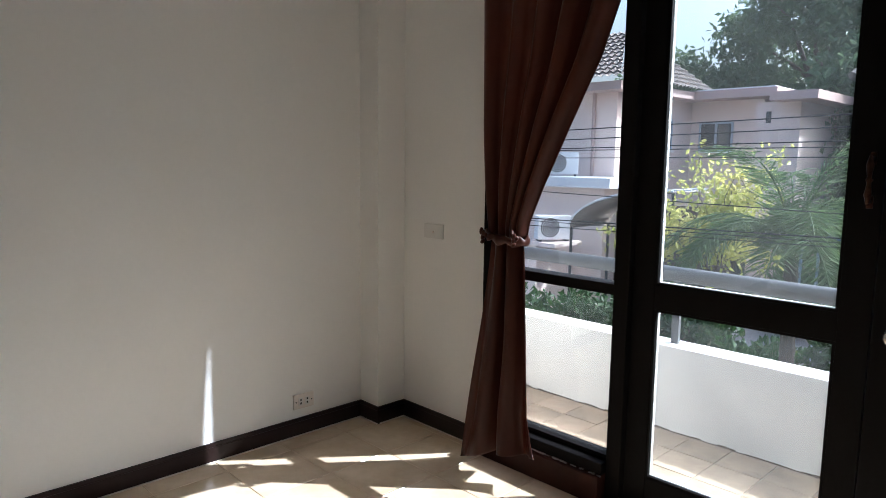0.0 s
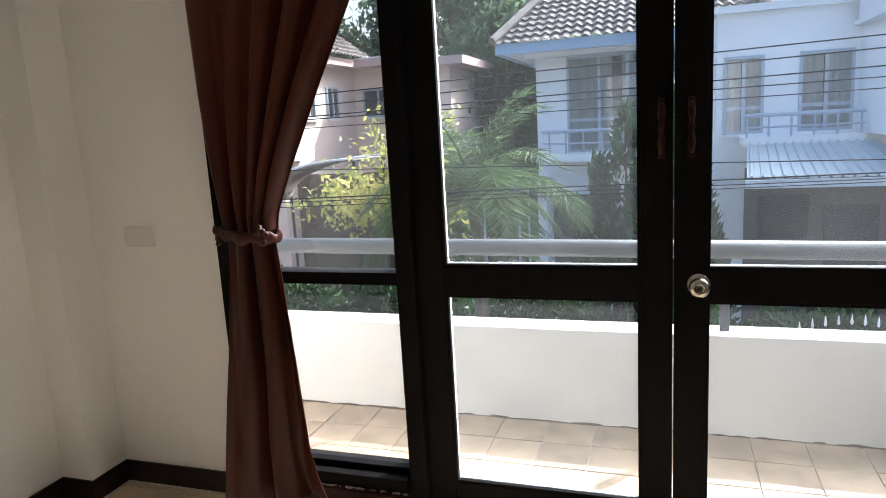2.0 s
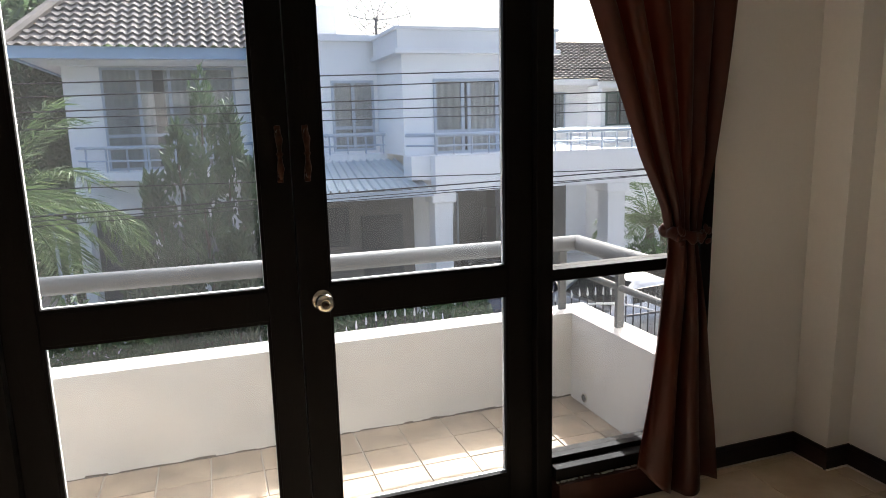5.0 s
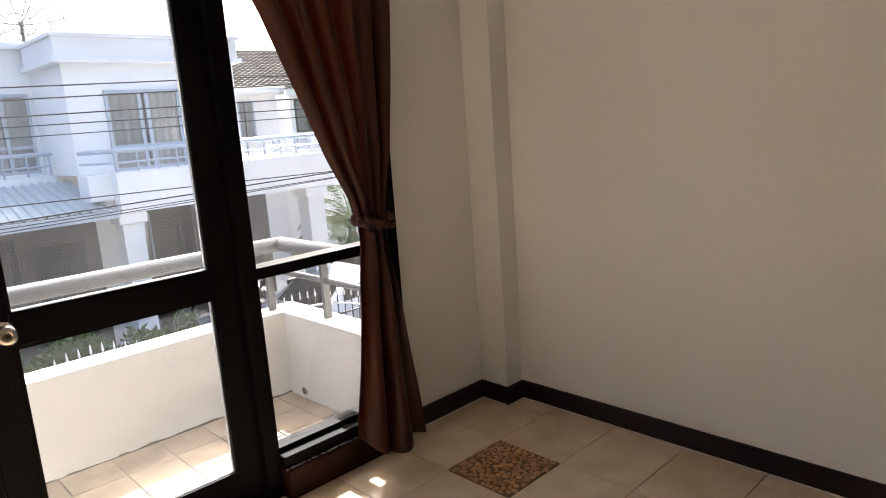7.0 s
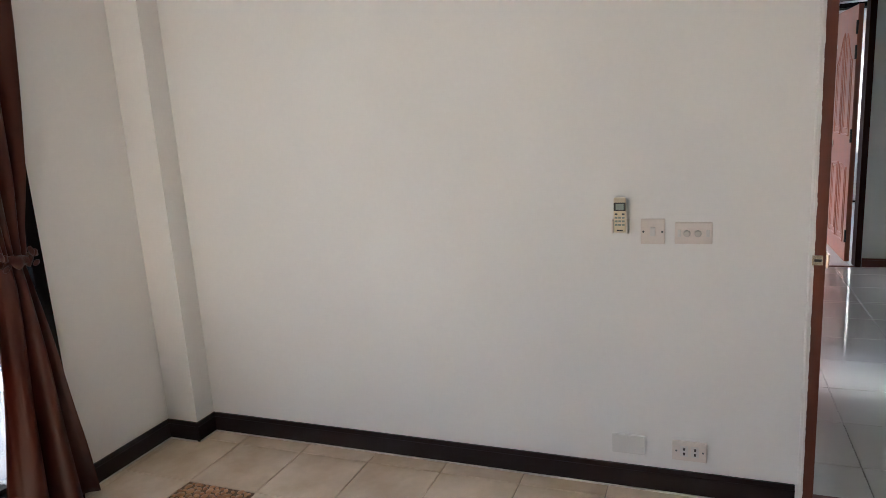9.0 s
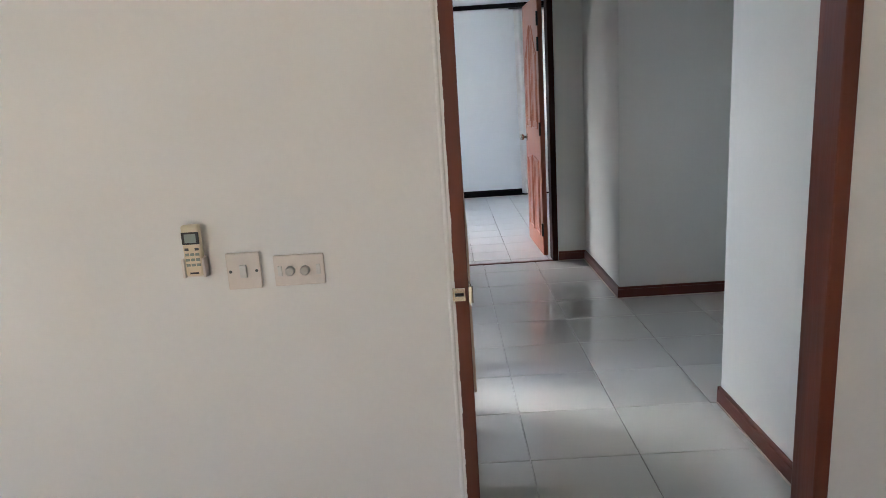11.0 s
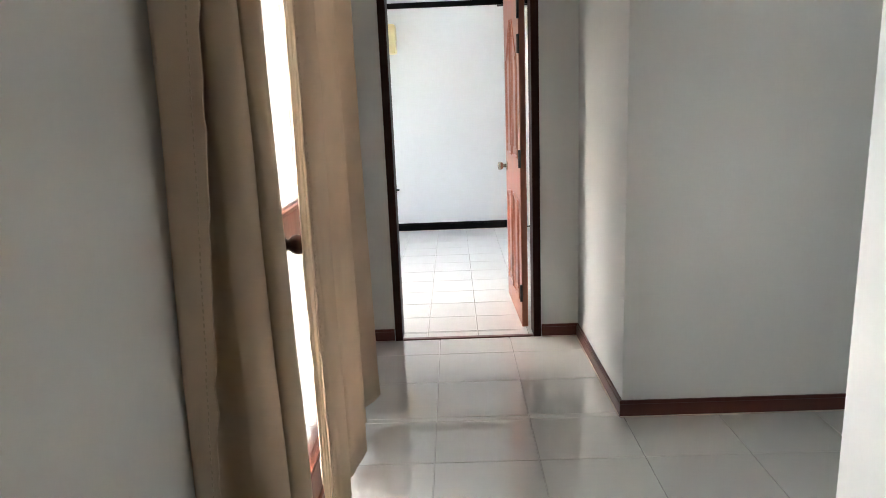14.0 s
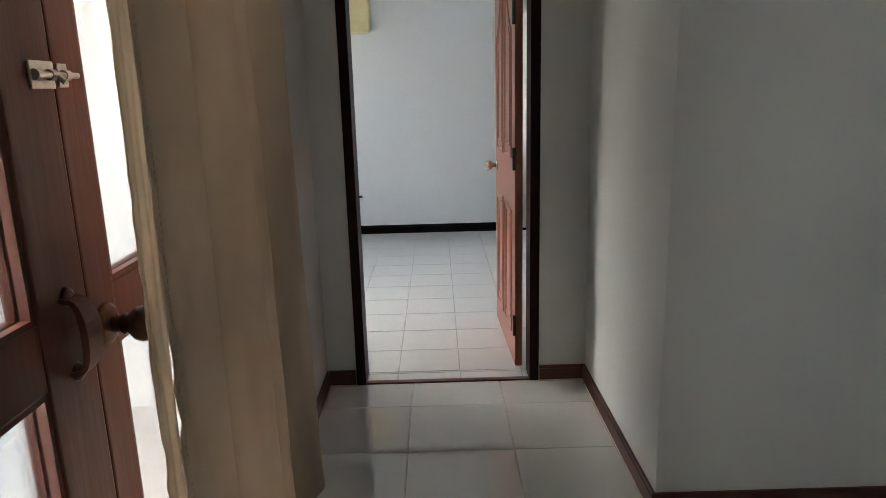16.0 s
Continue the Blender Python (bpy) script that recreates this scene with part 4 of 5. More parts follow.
M_LEAFP = mat("palm_leaf", (0.115, 0.16, 0.065), 0.65, spec=0.25, var=0.25, scale=1.5, bump=0, fine=6, trans=0.45, tint=(0.065, 0.105, 0.04))
M_LEAFY = mat("yellow_green_leaf", (0.66, 0.58, 0.19), 0.5, var=0.2, scale=2.0, bump=0, fine=6, trans=0.55, tint=(0.36, 0.40, 0.09))
M_LEAFC = mat("conifer_leaf", (0.125, 0.18, 0.095), 0.6, var=0.3, scale=2.5, bump=0, fine=8, trans=0.22, tint=(0.04, 0.07, 0.038))
M_HEDGE = mat("hedge_leaf", (0.06, 0.125, 0.03), 0.5, var=0.3, scale=2.0, bump=0, fine=8, trans=0.3, tint=(0.028, 0.06, 0.018))
M_BARK = mat("bark", (0.13, 0.105, 0.08), 0.9, var=0.2, scale=6.0, bump=0.5, fine=30)
M_CABLE = mat("cable_rubber", (0.02, 0.02, 0.022), 0.8, spec=0.05, var=0.1, scale=3, bump=0)
M_IRON = mat("dark_iron", (0.05, 0.05, 0.055), 0.5, 0.4, var=0.1, scale=6, bump=0.05)
M_TIP = mat("white_spear_paint", (0.75, 0.74, 0.70), 0.5, var=0.05, scale=9, bump=0)
M_CAR = mat("dark_blue_car_paint", (0.015, 0.022, 0.05), 0.2, 0.2, var=0.05, scale=2, bump=0, coat=0.6)
M_SILVER = mat("silver_car_paint", (0.45, 0.46, 0.47), 0.3, 0.6, var=0.04, scale=2, bump=0, coat=0.6)
M_TINT = mat("tinted_window", (0.012, 0.014, 0.016), 0.06, var=0.05, scale=2, bump=0)
M_RUBBER = mat("tyre_rubber", (0.02, 0.02, 0.02), 0.8, var=0.1, scale=9, bump=0.1)
M_RED = mat("red_lamp_plastic", (0.45, 0.02, 0.015), 0.25, var=0.05, scale=9, bump=0)
M_TARP = mat("blue_tarpaulin", (0.06, 0.12, 0.30), 0.5, var=0.1, scale=2, bump=0.1)

solid("ground", [(-300, 4.4, GZ - 0.4, 300, 400, GZ)], M_GROUND, "dry earth ground reaching to the horizon", "ground")
solid("road", [(-120, 4.9, GZ + 0.004, 120, 9.2, GZ + 0.02)], M_ROAD, "narrow grey concrete street", "road")
solid("pavement", [(-120, 9.2, GZ + 0.004, 120, 9.75, GZ + 0.12)], M_PAVE, "concrete kerb strip along the street", "pavement")
solid("yard", [(-14, 9.95, GZ + 0.004, 16, 21, GZ + 0.06)], M_PAVE, "pale concrete front yard paving", "pavement")


def facade_window(parent, x0, x1, z0, z1, y, mullions, material, seed=1, depth=0.05, transom=None, drape=True, axis="y"):
    """A framed window standing proud of a wall that faces -y (axis y) or +x (axis x)."""
    turn = Matrix() if axis == "y" else Matrix.Translation((y, 0, 0)) @ Matrix.Rotation(radians(90), 4, "Z")
    yy = y if axis == "y" else 0
    w = new("window")
    w.parent = parent
    w.matrix_basis = turn
    t = 0.05
    part("pane", box(bmesh.new(), x0 + t, yy - 0.030, z0 + t, x1 - t, yy - 0.026, z1 - t), M_GLASS, w)
    # dark sheet in place of the unlit room behind the glass
    part("shade_backing", box(bmesh.new(), x0, yy - 0.004, z0, x1, yy - 0.001, z1), M_OPENSHADE, w)
    bm = bmesh.new()
    box(bm, x0, yy - depth, z0, x0 + t, yy, z1)
    box(bm, x1 - t, yy - depth, z0, x1, yy, z1)
    box(bm, x0 + t, yy - depth, z0, x1 - t, yy, z0 + t)
    box(bm, x0 + t, yy - depth, z1 - t, x1 - t, yy, z1)
    part("frame", bm, material, w)
    for m in mullions:
        xm = x0 + (x1 - x0) * m
        part("mullion", box(bmesh.new(), xm - 0.03, yy - depth + 0.004, z0 + t, xm + 0.03, yy - 0.002, z1 - t), material, w)
    if transom:
        part("transom", box(bmesh.new(), x0 + t, yy - depth + 0.006, transom - 0.03, x1 - t, yy - 0.002, transom + 0.03), material, w)
    part("sill", box(bmesh.new(), x0 - 0.05, yy - 0.09, z0 - 0.06, x1 + 0.05, yy, z0), M_WHITE, w)
    if drape:
        rng = random.Random(seed)
        n = int((x1 - x0) / 0.02)
        vs, fs = [], []
        gap0 = rng.uniform(0.35, 0.6)
        for i in range(n + 1):
            u = i / n
            x = x0 + t + (x1 - x0 - 2 * t) * u
            q = yy - 0.015 + 0.007 * math.sin(u * (x1 - x0) * 42 + 1.5 * math.sin(9 * u))
            vs += [(x, q, z0 + t), (x, q, z1 - t)]
        for i in range(n):
            if abs(i / n - gap0) > 0.045:
                fs.append((2 * i, 2 * i + 2, 2 * i + 3, 2 * i + 1))
        raw("curtain", vs, fs, M_DRAPE, w, smooth=True)
    return w


def tiled_slope(name, parent, a, b, c, d, material, rows, pitch=0.21, amp=0.03):
    """A roof slope of scalloped tiles between eave a-b and ridge d-c (a below d)."""
    a, b, c, d = (Vector(p) for p in (a, b, c, d))
    nrm = (b - a).cross(d - a).normalized()
    if nrm.z < 0:
        nrm = -nrm
    vs, fs = [], []
    n = int((b - a).length / pitch * 6)
    width = (b - a).length
    for r in range(rows):
        for e, lift in ((0, 0.05), (1, 0.0)):
            v = (r + e) / rows
            p, q = a.lerp(d, v), b.lerp(c, v)
            for i in range(n + 1):
                f = i / n
                # keep the waves square to the eave
                s = (p - a).dot((b - a).normalized()) + f * (q - p).length
                h = amp * math.sin(2 * math.pi * s / pitch) + lift
                vs.append(tuple(p.lerp(q, f) + nrm * h))
    m = n + 1
    for r in range(rows):
        k = 2 * r * m
        for i in range(n):
            fs.append((k + i, k + i + 1, k + m + i + 1, k + m + i))
        if r < rows - 1:
            for i in range(n):
                fs.append((k + m + i, k + m + i + 1, k + 2 * m + i + 1, k + 2 * m + i))
    return raw(name, vs, fs, material, parent)


def bars(parent, name, pts, r, material, n=8):
    bm = bmesh.new()
    for p, q in zip(pts, pts[1:]):
        rod(bm, p, q, r, n=n)
    return part(name, bm, material, parent)


# ---- white house with tiled hip roof ----
h = thing("house", "two-storey white house with grey tiled hip roof and blue fascia", "house", kind="")
bm = bmesh.new()
box(bm, -2.31, 16.4, GZ, 2.2, 24.0, 2.86)
part("wall", bm, M_WHITE, h)
part("cornice", box(bmesh.new(), -2.5, 16.2, 2.68, 2.3, 16.398, 2.79), M_WHITE, h)
ro = new("roof")
ro.parent = h
E0, E1, EY, EZ = -3.05, 2.42, 15.45, 2.95
tiled_slope("front_slope", ro, (E0, EY, EZ), (E1, EY, EZ), (1.0, 19.6, 5.7), (-1.0, 19.6, 5.7), M_ROOF, 20)
tiled_slope("side_slope", ro, (E0, 24.6, EZ), (E0, EY, EZ), (-1.0, 19.6, 5.7), (-1.0, 20.4, 5.7), M_ROOF, 14)
tiled_slope("side_slope", ro, (E1, EY, EZ), (E1, 24.6, EZ), (1.0, 20.4, 5.7), (1.0, 19.6, 5.7), M_ROOF, 14)
bars(ro, "hip_ridge", [(E0, EY, EZ + 0.08), (-1.0, 19.6, 5.8), (1.0, 19.6, 5.8), (E1, EY, EZ + 0.08)], 0.10, M_ROOF)
part("fascia", box(bmesh.new(), E0 + 0.05, EY + 0.04, EZ - 0.2, E1 - 0.05, EY + 0.10, EZ + 0.02), M_BLUE, ro, "pale blue fascia board")
part("fascia", box(bmesh.new(), E0 + 0.05, EY + 0.10, EZ - 0.2, E0 + 0.11, 24.5, EZ + 0.02), M_BLUE, ro, "pale blue fascia board")
part("soffit", box(bmesh.new(), E0 + 0.11, EY + 0.10, EZ - 0.16, E1 - 0.05, 24.5, EZ - 0.12), M_WHITE, ro)
facade_window(h, -1.63, 0.95, 0.60, 2.66, 16.4, (0.27, 0.5, 0.74), M_ALU, 3, transom=1.30)
bm = bmesh.new()
n = 20
for r0, z0, z1 in ((1.0, 0.44, 0.60),):
    top = [bm.verts.new((-2.25 + 4.1 * i / n, 16.39 - 1.05 * math.sin(math.pi * i / n) ** 0.6, z1)) for i in range(n + 1)]
    low = [bm.verts.new((v.co.x, v.co.y, z0)) for v in top]
    for i in range(n):
        bm.faces.new((low[i], low[i + 1], top[i + 1], top[i]))
    bm.faces.new(top)
    bm.faces.new(low[::-1])
bal = part("balcony", bm, M_WHITE, h, "curved white balcony slab")
pts = [(-2.2 + 4.0 * i / n, 16.42 - 1.0 * math.sin(math.pi * i / n) ** 0.6, 1.08) for i in range(n + 1)]
bars(bal, "rail", pts, 0.035, M_ALU)
bars(bal, "rail", [(x, y, 0.82) for x, y, z in pts], 0.018, M_ALU)
for i in range(1, n, 2):
    part("baluster", rod(bmesh.new(), (pts[i][0], pts[i][1], 0.6), (pts[i][0], pts[i][1], 1.08), 0.02, n=8), M_ALU, bal)
# no hole here: a dark sheet on the wall draws the shaded opening
part("ground_floor_shade", box(bmesh.new(), -2.0, 16.36, GZ + 0.06, -0.9, 16.397, -0.35), M_OPENSHADE, h)
part("pillar", box(bmesh.new(), -2.28, 16.0, GZ + 0.06, -2.08, 16.38, 0.1), M_WHITE, h)
facade_window(h, -0.6, 0.7, -1.9, -0.6, 16.4, (0.5,), M_ALU, 8)

# ---- white flat-roofed house ----
h = thing("house", "two-storey white flat-roofed house with balconies and carport", "house")
part("wall", box(bmesh.new(), 1.75, 14.3, GZ, 4.6, 22.0, 2.98), M_WHITE, h)
part("coping", box(bmesh.new(), 1.22, 14.18, 2.98, 4.6, 16.35, 3.10), M_WHITE2, h)
part("upper_block", box(bmesh.new(), 3.55, 12.5, 0.85, 6.4, 14.298, 2.58), M_WHITE, h)
part("coping", box(bmesh.new(), 3.40, 12.36, 2.58, 6.54, 14.17, 2.66, 0.01), M_WHITE2, h)
part("roof_parapet", box(bmesh.new(), 3.46, 12.42, 2.66, 6.48, 14.17, 2.97, 0.01), M_WHITE2, h)
part("coping", box(bmesh.new(), 3.42, 12.38, 2.97, 6.52, 14.17, 3.03, 0.01), M_WHITE2, h)
part("upper_block", box(bmesh.new(), 4.602, 14.3, 0.85, 6.5, 22.0, 2.95), M_WHITE, h)
part("coping", box(bmesh.new(), 4.602, 14.2, 2.95, 6.6, 22.0, 3.08), M_WHITE2, h)
part("terrace_slab", box(bmesh.new(), 6.502, 14.3, 0.45, 7.88, 22.0, 0.84), M_WHITE, h)
part("roof_stair_house", box(bmesh.new(), 2.0, 18.5, 3.10, 3.6, 21.0, 4.35), M_WHITE2, h)
facade_window(h, 2.63, 3.465, 0.90, 2.25, 14.3, (0.5,), M_ALU, 11, transom=1.35)
part("side_wall", box(bmesh.new(), 1.30, 14.3, GZ, 1.748, 16.3, 2.98), M_WHITE, h)
facade_window(h, 1.42, 2.08, 0.90, 2.25, 14.3, (0.5,), M_ALU, 12, transom=1.35)
facade_window(h, 4.10, 5.60, 0.86, 2.16, 12.5, (0.36, 0.44, 0.80), M_ALU, 14, transom=1.25)
b1 = part("balcony", box(bmesh.new(), 1.70, 13.55, 0.72, 3.50, 14.298, 0.86), M_WHITE, h, "white balcony slab")
bars(b1, "rail", [(1.72, 13.6, 1.22), (3.5, 13.6, 1.22)], 0.035, M_ALU)
bars(b1, "rail", [(1.72, 13.6, 1.02), (3.5, 13.6, 1.02)], 0.018, M_ALU)
for i in range(6):
    part("baluster", rod(bmesh.new(), (1.75 + 0.34 * i, 13.6, 0.86), (1.75 + 0.34 * i, 13.6, 1.22), 0.018, n=8), M_ALU, b1)
bm = bmesh.new()
box(bm, 3.86, 11.75, 0.24, 7.88, 12.0, 0.86)
box(bm, 3.52, 12.0, 0.45, 7.88, 12.498, 0.845)
box(bm, 6.402, 12.498, 0.45, 7.88, 14.298, 0.84)
b2 = part("balcony", bm, M_WHITE, h, "deep white balcony with fascia beam")
pts = [(3.56, 12.4, 1.20), (3.92, 11.85, 1.20), (7.8, 11.85, 1.20), (7.8, 14.2, 1.20)]
bars(b2, "rail", pts, 0.035, M_ALU)
bars(b2, "rail", [(x, y, 1.02) for x, y, z in pts], 0.018, M_ALU)
for i in range(13):
    part("baluster", rod(bmesh.new(), (3.92 + 0.32 * i, 11.85, 0.86), (3.92 + 0.32 * i, 11.85, 1.20), 0.018, n=8), M_ALU, b2)
aw = new("awning")
aw.parent = h
vs, fs = [], []
n = 150
for j in range(2):
    for i in range(n + 1):
        x = (1.75 + 1.95 * i / n, 1.59 + 2.21 * i / n)[j]
        k = (i % 10)
        vs.append((x, 13.54 - j * 1.72, 0.72 - j * 0.40 + (0.045 if k in (4, 5) else 0.0)))
for i in range(n):
    fs.append((i, i + 1, n + 2 + i, n + 1 + i))
sh = raw("metal_sheet", vs, fs, M_METAL, aw, "ribbed blue-grey metal roofing")
sh.modifiers.new("thickness", "SOLIDIFY").thickness = 0.012
part("gutter", box(bmesh.new(), 1.56, 11.74, 0.19, 3.82, 11.82, 0.31), M_ALU, aw)
for x, y, w in ((4.02, 12.0, 0.16), (7.44, 12.0, 0.18)):
    p = part("column", box(bmesh.new(), x - w, y - w, GZ + 0.06, x + w, y + w, 0.06), M_WHITE2, h)
    part("capital", box(bmesh.new(), x - w - 0.06, y - w - 0.06, 0.06, x + w + 0.06, y + w + 0.06, 0.236, 0.03), M_WHITE, p)
# back wall, then a thin sheet under the awning, both coloured as shade
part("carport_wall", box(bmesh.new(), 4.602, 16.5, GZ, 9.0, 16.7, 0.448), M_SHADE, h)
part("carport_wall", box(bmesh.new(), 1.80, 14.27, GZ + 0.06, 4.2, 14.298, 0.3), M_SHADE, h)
facade_window(h, 5.2, 6.0, -1.6, -0.3, 16.5, (0.5,), M_ALU, 17)
# doorways drawn as flat dark sheets, their shade put into the colour
part("door", box(bmesh.new(), 6.6, 16.46, GZ + 0.06, 7.5, 16.498, -0.7), M_OPENSHADE, h)
part("door", box(bmesh.new(), 3.1, 14.24, GZ + 0.06, 3.95, 14.268, -0.4), M_OPENSHADE, h)
part("downpipe", rod(bmesh.new(), (5.35, 16.42, GZ + 0.06), (5.35, 16.42, 0.44), 0.05), M_WHITE, h)
d = thing("satellite_dish", "grey mesh satellite dish on the flat roof", "satellite dish", (4.0, 16.0, 3.10))
bm = bmesh.new()
m = Matrix.Translation((0, 0, 0.55)) @ Matrix.Rotation(radians(-35), 4, "X") @ Matrix.Rotation(radians(30), 4, "Y")
for k in range(12):
    a = 2 * math.pi * k / 12
    pr = [m @ Vector((r * math.cos(a), r * math.sin(a), 0.35 * r * r)) for r in (0, 0.2, 0.4, 0.6, 0.75)]
    for p, q in zip(pr, pr[1:]):
        rod(bm, p, q, 0.010, n=6)
for r in (0.25, 0.5, 0.75):
    for k in range(24):
        p, q = (m @ Vector((r * math.cos(t), r * math.sin(t), 0.35 * r * r)) for t in (2 * math.pi * k / 24, 2 * math.pi * (k + 1) / 24))
        rod(bm, p, q, 0.010, n=6)
part("reflector", bm, M_IRON, d)
part("mast", rod(bmesh.new(), (0, 0, 0), (0, 0, 0.6), 0.03), M_IRON, d)
part("feed_arm", rod(bmesh.new(), m @ Vector((0, 0, 0)), m @ Vector((0, 0, 0.6)), 0.012), M_IRON, d)

for x, z0, z1 in ((5.55, -0.95, 0.30), (5.82, -0.80, 0.30)):
    part("pipe", rod(bmesh.new(), (x, 16.40, z0), (x, 16.40, z1), 0.03), M_WHITE2, h)
part("carport_screen", box(bmesh.new(), 7.0, 15.2, GZ + 0.06, 7.06, 16.49, 0.44), M_WHITE2, h, "white side screen of the carport")
for i in range(5):
    part("grille_bar", box(bmesh.new(), 2.10 + 0.16 * i, 14.235, -0.95, 2.13 + 0.16 * i, 14.262, -0.25), M_IRON, h)
# solid dark sheet for the shade behind the grille bars
part("grille_shade", box(bmesh.new(), 2.02, 14.262, -1.0, 2.85, 14.269, -0.2), M_OPENSHADE, h)

# ---- white house with grey roof further along ----
h = thing("house", "white house with grey tiled roof further along the street", "house")
part("wall", box(bmesh.new(), 9.6, 20.0, GZ, 16.0, 28.0, 2.60), M_WHITE, h)
ro = new("roof")
ro.parent = h
tiled_slope("front_slope", ro, (9.0, 19.4, 2.60), (16.6, 19.4, 2.60), (13.9, 23.0, 4.10), (10.0, 23.0, 4.10), M_ROOF, 22, 0.2, 0.016)
tiled_slope("side_slope", ro, (9.0, 28.4, 2.60), (9.0, 19.4, 2.60), (10.0, 23.0, 4.10), (10.0, 25.0, 4.10), M_ROOF, 12)
tiled_slope("porch_slope", ro, (11.2, 18.6, 2.45), (16.6, 18.6, 2.45), (15.4, 20.6, 3.2), (12.6, 20.6, 3.2), M_ROOF, 14, 0.2, 0.016)
part("fascia", box(bmesh.new(), 9.05, 19.42, 2.43, 16.5, 19.5, 2.61), M_WHITE2, ro)
part("porch_fascia", box(bmesh.new(), 11.25, 18.62, 2.30, 16.5, 18.7, 2.46), M_WHITE2, ro)
part("porch_wall", box(bmesh.new(), 11.7, 19.2, GZ, 16.0, 19.998, 2.4), M_WHITE, h)
facade_window(h, 10.35, 10.9, 1.0, 2.25, 20.0, (), M_ALU, 21)
facade_window(h, 11.85, 12.7, 1.2, 2.2, 19.2, (0.5,), mat("dark_green_frame", (0.06, 0.10, 0.09), 0.5, var=0.05, scale=3, bump=0), 22)
bb = part("balcony", box(bmesh.new(), 9.0, 18.0, 0.5, 12.4, 19.19, 0.72), M_WHITE, h)
bars(bb, "rail", [(9.05, 18.05, 1.15), (12.35, 18.05, 1.15)], 0.035, M_ALU)
for i in range(9):
    part("baluster", rod(bmesh.new(), (9.1 + 0.4 * i, 18.05, 0.72), (9.1 + 0.4 * i, 18.05, 1.15), 0.02, n=8), M_ALU, bb)

# ---- pink house ----
h = thing("house", "two-storey pink rendered house with slab roof edges", "house")
part("wall", box(bmesh.new(), -9.0, 20.3, GZ, -6.5, 27, 3.15), M_PINK, h)
part("wall", box(bmesh.new(), -6.498, 19.7, GZ, -5.35, 27, 3.0), M_PINK, h)
part("wing_wall", box(bmesh.new(), -13.0, 16.2, GZ, -8.602, 20.298, 3.15), M_PINK, h)
part("wing_wall", box(bmesh.new(), -13.0, 20.3, GZ, -9.002, 27, 3.15), M_PINK, h)
part("roof_slab", box(bmesh.new(), -9.0, 19.5, 3.15, -5.9, 27.4, 3.38), M_PINKTRIM, h, "brown-pink slab roof edge")
part("roof_slab", box(bmesh.new(), -5.898, 19.0, 2.98, -4.75, 27.4, 3.20), M_PINKTRIM, h, "brown-pink slab roof edge")
part("roof_slab", box(bmesh.new(), -13.3, 15.6, 3.152, -8.15, 19.498, 3.36), M_PINKTRIM, h, "brown-pink slab roof edge")
part("roof_cap", box(bmesh.new(), -9.0, 19.6, 3.381, -6.0, 27.3, 3.42), M_WHITE2, h)
tiled_slope("tiled_roof", h, (-14.2, 15.4, 3.42), (-8.05, 15.4, 3.42), (-9.5, 18.0, 5.0), (-13.6, 18.0, 5.0), M_ROOF, 12)
tiled_slope("tiled_roof", h, (-8.05, 15.4, 3.42), (-8.05, 20.6, 3.42), (-9.5, 18.1, 5.0), (-9.5, 18.0, 5.0), M_ROOF, 12)
facade_window(h, -8.32, -7.32, 1.72, 2.55, 20.3, (0.5,), M_ALU, 31, drape=False)
facade_window(h, 17.0, 17.7, 1.72, 2.6, -8.602, (0.5,), M_ALU, 32, axis="x")
facade_window(h, 18.4, 19.1, 1.72, 2.6, -8.602, (0.5,), M_ALU, 33, axis="x")
part("vent", box(bmesh.new(), -6.2, 19.66, 2.45, -6.08, 19.698, 2.75), M_OPENSHADE, h)
part("downpipe", rod(bmesh.new(), (-9.25, 16.14, 1.0), (-9.25, 16.14, 3.15), 0.05), M_PINKTRIM, h)
part("ledge", box(bmesh.new(), -13.0, 14.9, 0.72, -7.9, 16.198, 0.98, 0.02), M_WHITE2, h)
part("ledge_wall", box(bmesh.new(), -13.0, 15.3, GZ, -8.3, 16.198, 0.718), M_PINK, h)
vs, fs = [], []
for j in range(2):
    for i in range(17):
        a = math.pi * 0.5 * i / 16
        vs.append((-5.6 - 2.5 * math.cos(a), 13.6 + j * 1.65, -0.15 + 0.92 * math.sin(a)))
for i in range(16):
    fs.append((i, i + 1, 18 + i, 17 + i))
cp = raw("carport_roof", vs, fs, mat("smoked_sheet", (0.23, 0.19, 0.16), 0.6, var=0.1, scale=2, bump=0), h, "curved smoked carport roof", True)
cp.modifiers.new("thickness", "SOLIDIFY").thickness = 0.03
for y in (13.6, 14.4, 15.25):
    bars(cp, "rib", [(-5.6 - 2.52 * math.cos(math.pi * 0.5 * i / 12), y, -0.15 + 0.94 * math.sin(math.pi * 0.5 * i / 12)) for i in range(13)], 0.022, M_WHITE2)
for y in (13.65, 15.2):
    for x, z in ((-8.08, -0.12), (-5.62, 0.75)):
        part("carport_post", rod(bmesh.new(), (x, y, GZ + 0.06), (x, y, z), 0.035), M_IRON, h)
part("carport_wall", box(bmesh.new(), -8.3, 15.9, GZ, -5.4, 16.05, 0.35), mat("brown_garage_wall", (0.16, 0.12, 0.09), 0.85, var=0.2, scale=1), h)
# dark sheet on the solid wall, painting the shade of the garage mouth
part("garage_shade", box(bmesh.new(), -9.0, 20.26, GZ + 0.06, -6.6, 20.298, -0.6), M_OPENSHADE, h)


